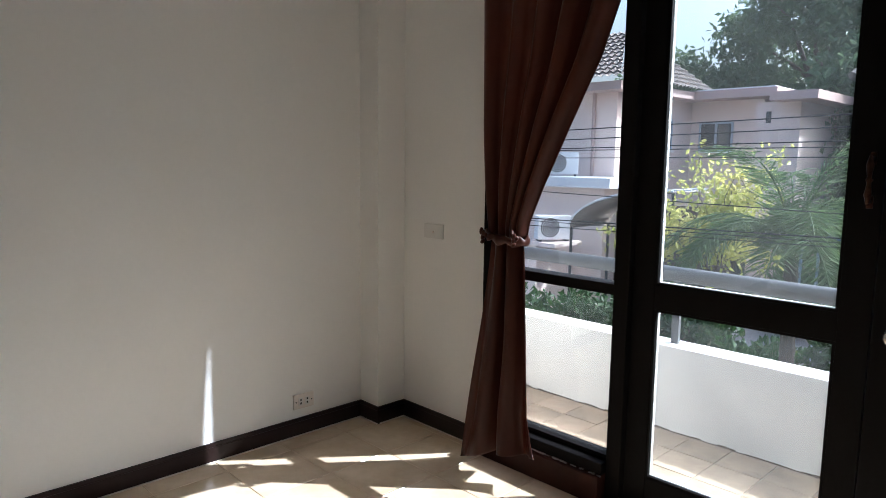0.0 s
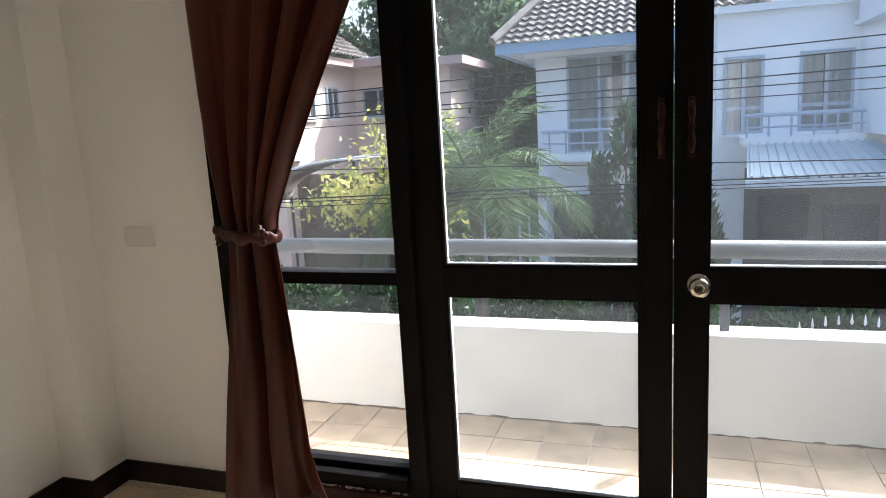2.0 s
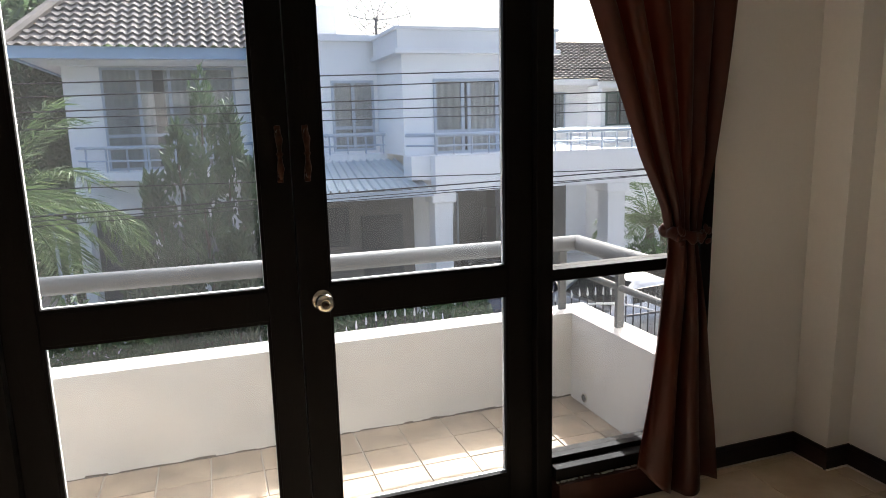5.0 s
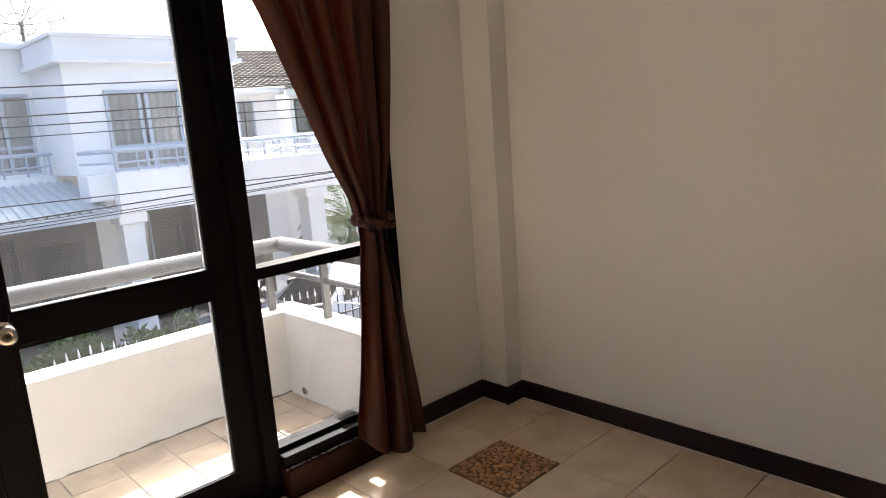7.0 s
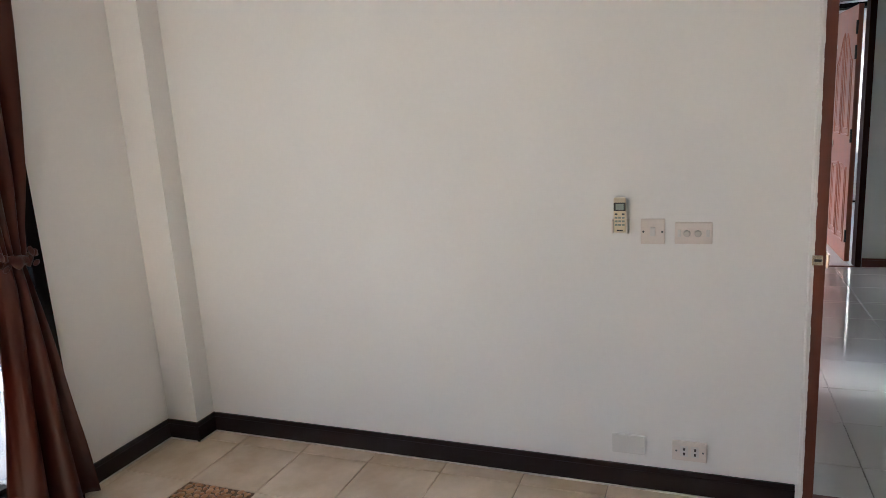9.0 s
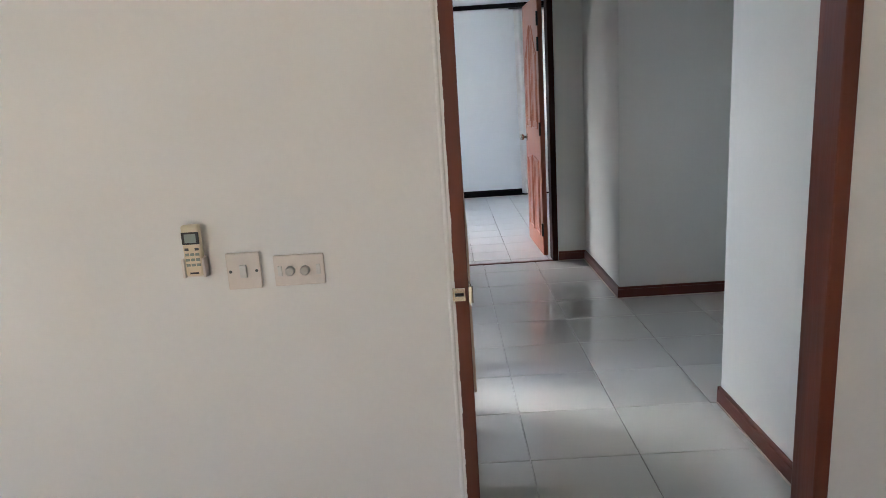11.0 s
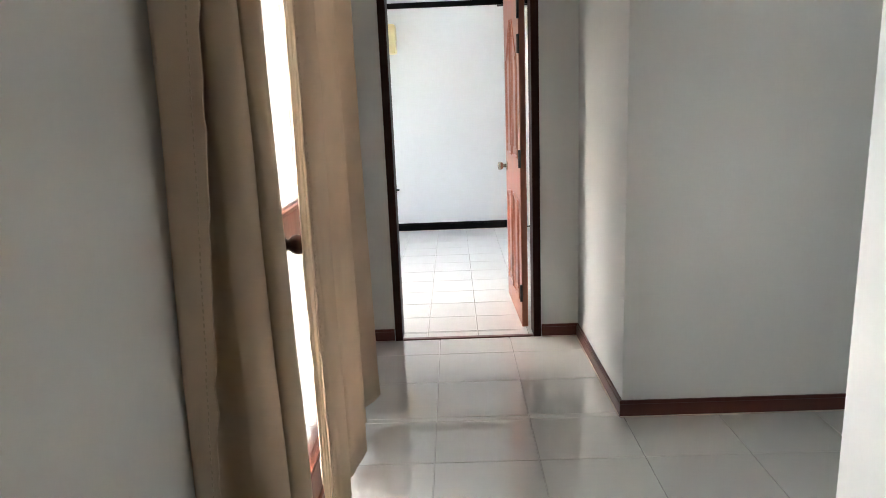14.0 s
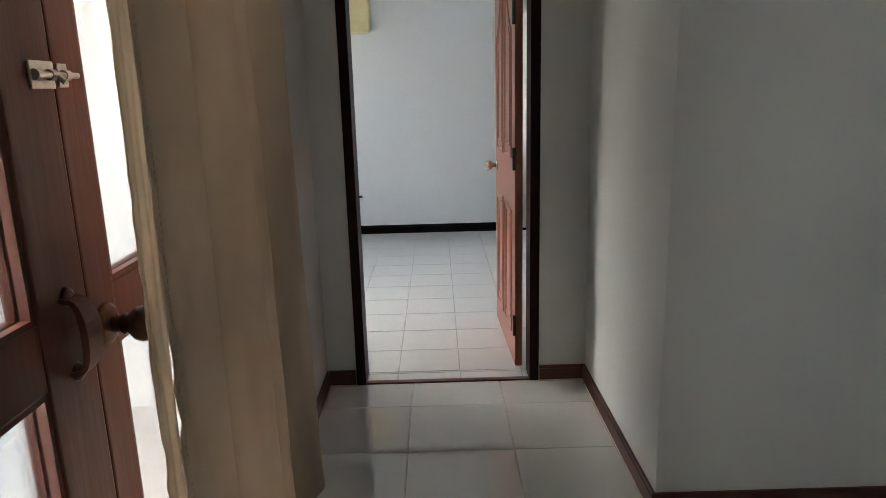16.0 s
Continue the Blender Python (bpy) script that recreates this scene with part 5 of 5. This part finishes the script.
def condenser(x, y, z, rz):
    a = thing("air_conditioner", "white outdoor air-conditioner unit with round fan grille", "air conditioner", (x, y, z), "outdoor units")
    a.rotation_euler = (0, 0, rz)
    part("case", box(bmesh.new(), -0.42, -0.16, 0, 0.42, 0.16, 0.58, 0.02), M_WHITE2, a)
    part("fan_mouth", rod(bmesh.new(), (-0.12, -0.168, 0.29), (-0.12, -0.158, 0.29), 0.24, n=28), M_OPENSHADE, a)
    bm = bmesh.new()
    for r in (0.05, 0.1, 0.15, 0.2, 0.245):
        for k in range(24):
            p, q = ((-0.12 + r * math.cos(t), -0.175, 0.29 + r * math.sin(t)) for t in (2 * math.pi * k / 24, 2 * math.pi * (k + 1) / 24))
            rod(bm, p, q, 0.007, n=4)
    part("grille", bm, M_WHITE, a)
    for s in (-0.34, 0.34):
        part("foot", box(bmesh.new(), s - 0.03, -0.15, -0.05, s + 0.03, 0.15, 0), M_IRON, a)


condenser(-9.75, 15.5, 1.03, radians(35))
condenser(-8.95, 14.1, -0.52, radians(55))
part("bracket", box(bmesh.new(), -9.5, 13.6, -0.67, -8.5, 14.7, -0.572), M_PINK, h)
solid("garden_wall", [(-9.4, 13.7, GZ, -9.102, 15.2, -0.674)], M_PINK, "pink rendered garden wall", "wall")


# ---- plants ----
def leaf_mesh(name, parent, pts, dirs, size, material, rng, aspect=0.45, label=""):
    """Many small bent leaves at given points, pointing along given directions."""
    n = len(pts)
    pts, dirs = np.asarray(pts, float), np.asarray(dirs, float)
    dirs /= np.linalg.norm(dirs, axis=1)[:, None] + 1e-9
    side = np.cross(dirs, rng.normal(size=(n, 3)))
    side /= np.linalg.norm(side, axis=1)[:, None] + 1e-9
    up = np.cross(side, dirs)
    s = size * rng.uniform(0.6, 1.3, (n, 1))
    a, b = pts, pts + dirs * s + up * s * 0.05
    mid = pts + dirs * s * 0.5 + up * s * 0.12
    vs = np.stack([a, mid + side * s * aspect * 0.5, b, mid - side * s * aspect * 0.5], 1).reshape(-1, 3)
    fs = np.arange(4 * n).reshape(-1, 4)
    ob = raw(name, vs.tolist(), fs.tolist(), material, parent, label)
    return ob


def limb(bm, a, b, r0, r1, rng, bend=0.12, n=5):
    pts = [Vector(a).lerp(Vector(b), i / n) + Vector(rng.normal(size=3)) * (bend * (0 < i < n)) for i in range(n + 1)]
    for i in range(n):
        rod(bm, pts[i], pts[i + 1], r0 + (r1 - r0) * i / n, r0 + (r1 - r0) * (i + 1) / n, 7)
    return pts


def tree(label, x, y, h, cz, rx, rz, clusters, leaves, size, material, seed, spread=0.55):
    rng = np.random.default_rng(seed)
    e = thing("tree", label, "tree", (x, y, GZ))
    bm = bmesh.new()
    limb(bm, (0, 0, 0), (0.3, 0.1, h * 0.55), h * 0.035, h * 0.022, rng)
    cents = []
    for k in range(clusters):
        v = rng.normal(size=3)
        v /= np.linalg.norm(v)
        r = rng.uniform(0.45, 1.0) ** 0.6
        cents.append(np.array((v[0] * rx * r, v[1] * rx * r, cz + v[2] * rz * r)) * 1.0)
    for c in cents[:14]:
        limb(bm, (0.3, 0.1, h * 0.5), c, h * 0.013, 0.02, rng, 0.25)
    part("trunk", bm, M_BARK, e)
    pts = np.concatenate([c + rng.normal(size=(leaves, 3)) * np.array((spread, spread, spread * 0.6)) for c in cents])
    dirs = rng.normal(size=pts.shape) + np.array((0, 0, -0.5))
    leaf_mesh("crown", e, pts, dirs, size, material, rng)
    return e


for i, (x, y, hh, cz, rx, rz, sd) in enumerate(((-13.5, 30, 8, 6.3, 3.0, 2.4, 1), (-8.2, 31, 12.5, 9.2, 3.9, 4.6, 2), (-4.0, 28, 12.0, 7.6, 3.2, 5.0, 3), (-4.2, 24.0, 8.0, 5.2, 1.6, 3.2, 4), (0.5, 33, 12, 9.0, 3.5, 4.0, 5), (-18, 32, 7, 5.4, 3.0, 2.2, 6), (11.5, 34, 8, 5.5, 3.0, 2.4, 7))):
    tree("tall dark green broadleaf tree behind the houses", x, y, hh, cz, rx, rz, 115, 190, 0.34, M_LEAF, sd, 0.5)


def palm(label, x, y, top, fronds, length, seed, droop=1.0):
    rng = np.random.default_rng(seed)
    e = thing("palm_tree", label, "tree", (x, y, GZ))
    th = top - GZ
    bm = bmesh.new()
    for i in range(16):
        a, b = i / 16, (i + 1) / 16
        rod(bm, (0.05 * math.sin(3 * a), 0, th * a), (0.05 * math.sin(3 * b), 0, th * b), 0.11 - 0.03 * a + 0.012, 0.11 - 0.03 * b, 10)
    part("trunk", bm, M_BARK, e, "ringed grey palm trunk")
    for k in range(fronds):
        az = 2 * math.pi * k / fronds * 2.4 + rng.uniform(-0.3, 0.3)
        el = rng.uniform(0.3, 1.42)
        L = length * rng.uniform(0.8, 1.1)
        p, d = np.array((0.05 * math.sin(3), 0, th)), np.array((math.cos(az) * math.cos(el), math.sin(az) * math.cos(el), math.sin(el)))
        spine, n = [], 52
        for i in range(n + 1):
            spine.append(p.copy())
            p = p + d * L / n
            d = d + np.array((0, 0, -0.046 * droop))
            d /= np.linalg.norm(d)
        pts, dirs = [], []
        for i in range(3, n):
            t = spine[i + 1] - spine[i]
            t = t / np.linalg.norm(t)
            sd = np.cross(t, (0, 0, 1.0))
            sd /= np.linalg.norm(sd) + 1e-9
            for s in (-1, 1):
                for q in (0, 0.5):
                    pts.append(spine[i] + (spine[i + 1] - spine[i]) * q)
                    dirs.append(sd * s + t * 0.7 + np.array((0, 0, -0.3 * droop)) + rng.normal(size=3) * 0.12)
        fr = leaf_mesh("frond", e, pts, dirs, L * 0.23, M_LEAFP, rng, 0.042)
        bm = bmesh.new()
        for i in range(0, n, 2):
            rod(bm, spine[i], spine[i + 2], 0.016 * (1 - i / n) + 0.004, 0.016 * (1 - (i + 2) / n) + 0.004, 5)
        part("midrib", bm, M_LEAFP, fr)
    return e


palm("feathery green palm in the front garden", -2.08, 10.0, 0.30, 24, 1.75, 11, 0.85)
palm("small palm beside the neighbouring house", 12.6, 17.2, 1.9, 15, 1.5, 12)
palm("low palm beside the carport", 9.2, 13.2, -0.9, 14, 1.6, 15)

# yellow-leaved tree
rng = np.random.default_rng(21)
e = thing("tree", "small tree with bare twigs and yellow-green leaves", "tree", (-3.95, 11.0, GZ))
bm = bmesh.new()
tips = []
limb(bm, (0, 0, 0), (0.1, 0, 1.7), 0.07, 0.05, rng, 0.05)
for k in range(24):
    az, r = rng.uniform(0, 6.28), rng.uniform(0.3, 1.2)
    mid = (0.1 + 0.4 * r * math.cos(az), 0.4 * r * math.sin(az), rng.uniform(2.0, 2.9))
    end = (0.1 + r * math.cos(az), r * math.sin(az) * 0.7, rng.uniform(2.9, 4.45))
    limb(bm, (0.1, 0, 1.3 + 0.015 * k), mid, 0.03, 0.018, rng, 0.05)
    p = limb(bm, mid, end, 0.018, 0.006, rng, 0.07)
    tips += p[2:]
    for q in range(3):
        e2 = np.array(p[3]) + rng.normal(size=3) * 0.28
        limb(bm, p[3], e2, 0.008, 0.004, rng, 0.04, 3)
        tips.append(e2)
part("trunk", bm, M_BARK, e, "grey bare twigs")
pts = np.concatenate([np.array(t) + rng.normal(size=(24, 3)) * 0.14 for t in tips if t[2] > 2.9 or rng.uniform() < 0.2])
leaf_mesh("crown", e, pts, rng.normal(size=pts.shape) + np.array((0, 0, -0.6)), 0.12, M_LEAFY, rng, 0.5)

# conifer with several pointed tops
rng = np.random.default_rng(31)
e = thing("conifer_tree", "dense dark green conifer with several pointed tops", "tree", (0.1, 12.0, GZ))
bm = bmesh.new()
pts, dirs = [], []
for cx, cy, top, rad in ((0.15, 0, 4.95, 0.55), (-0.25, 0.1, 4.25, 0.5), (0.55, 0.1, 4.5, 0.42), (-0.62, -0.1, 3.5, 0.38), (0.8, -0.1, 3.6, 0.42), (0.1, -0.35, 3.7, 0.6), (-0.95, 0.0, 2.7, 0.35), (1.0, 0.1, 2.6, 0.4), (-0.4, -0.4, 2.4, 0.6), (0.5, -0.4, 2.5, 0.6)):
    limb(bm, (cx * 0.3, cy, 0), (cx, cy, top * 0.95), 0.05, 0.01, rng, 0.03)
    for k in range(190):
        z = 0.15 + (top - 0.15) * rng.uniform() ** 0.8
        r = rad * (1 - (z / top) ** 1.6) * rng.uniform(0.55, 1.05) + 0.03
        az = rng.uniform(0, 6.28)
        c = np.array((cx + r * math.cos(az), cy + r * math.sin(az), z))
        out = np.array((math.cos(az), math.sin(az), 0))
        for q in range(6):
            pts.append(c + rng.normal(size=3) * 0.03 + np.array((0, 0, 0.04 * q)))
            dirs.append(out * 0.5 + np.array((0, 0, 1.0)) + rng.normal(size=3) * 0.35)
part("trunk", bm, M_BARK, e)
leaf_mesh("crown", e, np.array(pts), np.array(dirs), 0.17, M_LEAFC, rng, 0.36)


def hedge(label, x0, x1, y0, y1, top, n, seed, material=None):
    rng = np.random.default_rng(seed)
    m = int(n)
    p = np.stack([rng.uniform(x0, x1, m), rng.uniform(y0, y1, m), GZ + (top - GZ) * rng.uniform(0.05, 1, m) ** 0.6], 1)
    p[:, 2] += 0.18 * np.sin(p[:, 0] * 3.1) + 0.12 * np.sin(p[:, 0] * 7.3 + 1)
    ob = leaf_mesh("shrubs", None, p, rng.normal(size=p.shape) + np.array((0, 0, 0.5)), 0.16, material or M_HEDGE, rng, 0.5)
    tagged(ob, label, "shrubs", kind="stuff")


hedge("leafy green garden shrubs behind the fence", -7.5, -0.6, 10.3, 11.2, -1.15, 9000, 41)
hedge("leafy green garden shrubs behind the fence", 0.9, 4.2, 10.2, 11.0, -1.35, 5000, 42)
hedge("leafy green shrubs beside the carport", 8.3, 12.0, 11.0, 13.0, -1.3, 5000, 43)
hedge("leafy green shrubs between the houses", -5.2, -2.6, 17.5, 19.0, 0.3, 7000, 44, M_LEAF)

# ---- fence, gate, cars ----
f = thing("fence", "iron fence with white spear tips along the street", "fence")
part("plinth", box(bmesh.new(), -9, 9.8, GZ, 9.5, 9.94, GZ + 0.5), M_WHITE2, f)
part("rail", box(bmesh.new(), -9, 9.85, -1.72, 9.5, 9.88, -1.69), M_IRON, f)
part("rail", box(bmesh.new(), -9, 9.85, -2.25, 9.5, 9.88, -2.22), M_IRON, f)
me = bpy.data.meshes.new("picket")
bm = bmesh.new()
rod(bm, (0, 0, 0), (0, 0, 0.86), 0.011, n=6)
bm.to_mesh(me)
bm.free()
me.materials.append(M_IRON)
mt = bpy.data.meshes.new("spear_tip")
bm = bmesh.new()
lathe(bm, [(0.010, 0), (0.018, 0.025), (0.015, 0.05), (0.002, 0.13)], None, 8)
bm.to_mesh(mt)
bm.free()
mt.materials.append(M_TIP)
for i in range(130):
    x = -8.9 + 0.14 * i
    arch = 0.28 * max(0.0, 1 - ((x - 2.6) / 0.9) ** 2) + 0.25 * max(0.0, 1 - ((x - 5.6) / 1.3) ** 2)
    p = new("picket", me)
    p.parent = f
    p.location = (x, 9.865, -2.4)
    p.scale = (1, 1, (0.86 + arch) / 0.86)
    q = new("spear_tip", mt)
    q.parent = p
    q.location = (0, 0, 0.86)
    q.scale = (1, 1, 0.86 / (0.86 + arch))
for x0, w, r in ((2.6, 0.9, 0.28), (5.6, 1.3, 0.25)):
    bars(f, "gate_arch", [(x0 - w + 2 * w * i / 16, 9.865, -1.68 + r * (1 - (2 * i / 16 - 1) ** 2)) for i in range(17)], 0.02, M_TIP)


def car(label, x, y, rz, paint):
    c = thing("car", label, "car", (x, y, GZ + 0.06))
    c.rotation_euler = (0, 0, rz)
    prof = [(-2.1, 0.35), (-2.12, 0.75), (-1.95, 0.95), (-1.2, 1.0), (-0.55, 1.45), (0.85, 1.47), (1.65, 1.05), (2.0, 0.95), (2.1, 0.6), (2.08, 0.35)]
    bm = bmesh.new()
    rings = [[bm.verts.new((px, s * (0.84 - max(0, pz - 0.95) * 0.35), pz)) for px, pz in prof] for s in (-1, 1)]
    n = len(prof)
    for i in range(n):
        bm.faces.new((rings[0][i], rings[0][(i + 1) % n], rings[1][(i + 1) % n], rings[1][i]))
    bm.faces.new(rings[0][::-1])
    bm.faces.new(rings[1])
    bmesh.ops.bevel(bm, geom=bm.edges[:], offset=0.06, segments=2, affect="EDGES")
    part("body", bm, paint, c, smooth=True)
    for s in (-1, 1):
        yy = s * 0.765
        part("side_window", box(bmesh.new(), -0.75, yy - 0.02, 1.02, 0.95, yy + 0.02, 1.36, 0.015), M_TINT, c)
        for wx in (-1.35, 1.3):
            wh = part("wheel", rod(bmesh.new(), (wx, s * 0.70, 0.31), (wx, s * 0.86, 0.31), 0.31, n=24), M_RUBBER, c)
            part("rim", rod(bmesh.new(), (wx, s * 0.862, 0.31), (wx, s * 0.872, 0.31), 0.19, n=16), M_SILVER, wh)
        part("tail_lamp", box(bmesh.new(), 2.03, s * 0.62 - 0.12, 0.72, 2.11, s * 0.62 + 0.12, 0.9, 0.02), M_RED, c)
        part("headlight", box(bmesh.new(), -2.13, s * 0.6 - 0.15, 0.66, -2.05, s * 0.6 + 0.15, 0.8, 0.02), M_SILVER, c)
    for x0, z0, x1, z1 in ((-1.13, 1.05, -0.62, 1.40), (0.93, 1.40, 1.58, 1.10)):
        vs = [(x0, -0.62, z0 + 0.03), (x0, 0.62, z0 + 0.03), (x1, 0.58, z1 + 0.03), (x1, -0.58, z1 + 0.03)]
        o = raw("windscreen", vs, [(0, 1, 2, 3)], M_TINT, c)
        o.modifiers.new("thickness", "SOLIDIFY").thickness = 0.01


car("dark blue car parked under the carport", 5.9, 13.4, radians(80), M_CAR)
car("silver car parked behind the fence", 7.6, 11.4, radians(8), M_SILVER)
t = thing("tarpaulin", "blue tarpaulin roof beside the white house", "tarpaulin", (-2.9, 15.0, -0.1))
part("sheet", box(bmesh.new(), -0.55, -0.6, 0, 0.55, 0.6, 0.35, 0.12), M_TARP, t)
for sx in (-0.5, 0.5):
    for sy in (-0.5, 0.5):
        part("pole", rod(bmesh.new(), (sx, sy, GZ + 0.16), (sx, sy, 0.03), 0.03), M_ALU, t)


# ---- power cables ----
def cable(x0, z0, x1, z1, y, r, sag):
    """A hanging cable given by two heights, carried on to both sides."""
    k = (z1 - z0) / (x1 - x0)
    bm = bmesh.new()
    pts = [(-30 + 2.0 * i, y, z0 + k * (-30 + 2.0 * i - x0) + sag * ((-30 + 2.0 * i) / 20) ** 2) for i in range(31)]
    for p, q in zip(pts, pts[1:]):
        rod(bm, p, q, r, n=6)
    tagged(part("power_cable", bm, M_CABLE), "black power cable strung along the street", "cable", "street cables")


for x0, z0, x1, z1, y, r in ((-1.30, 1.79, 3.22, 1.90, 7.5, 0.008), (-1.31, 1.68, 3.23, 1.80, 7.5, 0.008), (-1.32, 1.56, 3.23, 1.65, 7.5, 0.008), (-1.32, 1.51, 3.24, 1.55, 7.5, 0.007),
                             (-1.33, 1.42, 3.24, 1.46, 7.5, 0.006), (-1.38, 0.93, 3.27, 0.85, 7.5, 0.007), (-1.40, 0.69, 3.27, 0.78, 7.5, 0.009), (-1.40, 0.65, 3.28, 0.725, 7.5, 0.006), (-1.4, 0.60, 3.28, 0.70, 7.55, 0.006)):
    cable(x0, z0, x1, z1, y, r * 0.75, 0.10)


for x in (-29.6, 29.6):
    p = thing("utility_pole", "grey concrete pole carrying the street cables", "pole", (x, 7.52, GZ), "street poles")
    part("shaft", rod(bmesh.new(), (0, 0, 0), (0, 0, 6.4), 0.16, 0.11, 10), M_PAVE, p)
    part("crossarm", box(bmesh.new(), -0.06, -0.1, 2.6, 0.06, 0.1, 5.9), M_IRON, p)


# ---- floor tiles, last ----
TILES = {}


def tile_mesh(w, h, t, material, gap):
    key = (round(w, 3), round(h, 3), material.name)
    if key not in TILES:
        a, b, c = w / 2 - gap / 2, h / 2 - gap / 2, 0.0015
        v = [(sx * a, sy * b, -t) for sx, sy in ((-1, -1), (1, -1), (1, 1), (-1, 1))]
        v += [(sx * a, sy * b, -c) for sx, sy in ((-1, -1), (1, -1), (1, 1), (-1, 1))]
        v += [(sx * (a - c), sy * (b - c), 0) for sx, sy in ((-1, -1), (1, -1), (1, 1), (-1, 1))]
        fs = [(8, 9, 10, 11)]
        for k in (0, 4):
            fs += [(k + i, k + (i + 1) % 4, k + 4 + (i + 1) % 4, k + 4 + i) for i in range(4)]
        me = bpy.data.meshes.new("tile")
        me.from_pydata(v, [], fs)
        me.materials.append(material)
        TILES[key] = me
    return TILES[key]


def tiling(parent, x0, x1, y0, y1, ox, oy, sx, sy, z, gap, material, skip=(), jitter=0.0003, tilt=0.0002):
    def cuts(a, b, o, s):
        k = math.ceil((a - o) / s - 1e-6)
        c = [a]
        while o + k * s < b - 1e-4:
            if o + k * s > a + 1e-4:
                c.append(o + k * s)
            k += 1
        return c + [b]
    xs, ys = cuts(x0, x1, ox, sx), cuts(y0, y1, oy, sy)
    for a, b in zip(xs, xs[1:]):
        for c, d in zip(ys, ys[1:]):
            if b - a < 0.012 or d - c < 0.012:
                continue
            m = ((a + b) / 2, (c + d) / 2)
            if any(p[0] < m[0] < p[1] and p[2] < m[1] < p[3] for p in skip):
                continue
            ob = new("tile", tile_mesh(b - a, d - c, 0.006, material, gap))
            ob.parent = parent
            ob.location = (*m, z + random.uniform(-jitter, jitter))
            ob.rotation_euler = (random.uniform(-tilt, tilt), random.uniform(-tilt, tilt), 0)


objs = bpy.data.objects
PX0, PX1, PY0, PY1 = 1.872, 2.190, 2.317, 2.635
tiling(objs["floor"], XL, XR, YB, YW, 2.190, 2.635, 0.318, 0.318, 0.0, 0.003, M_TILE, [(PX0, PX1, PY0, PY1)])
tiling(objs["hall_floor"], XR + 0.1, CX, -3.0, HY1, 5.92, 0.172, 0.373, 0.397, 0.0, 0.003, M_HTILE, [(XR, 3.57, -3.0, HY0 - 0.01)])
tiling(objs["hall_floor"], CX, HX1, HY0, HY1, 5.92, 0.172, 0.373, 0.397, 0.0, 0.003, M_HTILE)
tiling(objs["far_floor"], HX1 + 0.03, HX1 + 0.13, FY0 + 0.044, FY1 - 0.044, 6.56, 0.245, 0.292, 0.292, 0.0, 0.003, M_FTILE)
tiling(objs["far_floor"], HX1 + 0.13, 9.5, -2.48, 2.18, 6.56, 0.245, 0.292, 0.292, 0.0, 0.003, M_FTILE)
tiling(objs["balcony_floor"], -1.95, 1.99, YW + 0.135, 3.97, 0.818, 3.76, 0.215, 0.215, BZ, 0.005, M_BTILE, jitter=0.0015, tilt=0.002)

# pebble inlay
pb = thing("pebble_tile", "square inlay of brown river pebbles in the floor", "floor tile", (0, 0, 0))
part("mortar_bed", box(bmesh.new(), PX0 + 0.004, PY0 + 0.004, -0.007, PX1 - 0.004, PY1 - 0.004, -0.001), M_PGROUT, pb)
rng = random.Random(5)
spots = []
tries = 0
while len(spots) < 150 and tries < 9000:
    tries += 1
    r = rng.uniform(0.008, 0.017) * (1 if tries < 4000 else 0.7)
    p = (rng.uniform(PX0 + 0.012, PX1 - 0.012), rng.uniform(PY0 + 0.012, PY1 - 0.012))
    if all(math.hypot(p[0] - q[0], p[1] - q[1]) > (r + q[2]) * 0.92 for q in spots):
        spots.append((*p, r))
meshes = []
for k in range(6):
    bm = bmesh.new()
    bmesh.ops.create_icosphere(bm, subdivisions=2, radius=1.0)
    for v in bm.verts:
        v.co *= 1 + 0.12 * noise.noise(v.co * 1.3 + Vector((k * 7, 0, 0)))
    for f in bm.faces:
        f.smooth = True
    me = bpy.data.meshes.new("pebble")
    bm.to_mesh(me)
    bm.free()
    me.materials.append(M_PEBBLE)
    meshes.append(me)
for x, y, r in spots:
    ob = new("pebble", meshes[rng.randrange(6)])
    ob.parent = pb
    ob.location = (x, y, -0.001)
    ob.scale = (r * rng.uniform(1.0, 1.3), r * rng.uniform(0.75, 1.0), 0.006)
    ob.rotation_euler = (0, 0, rng.uniform(0, 3.14))
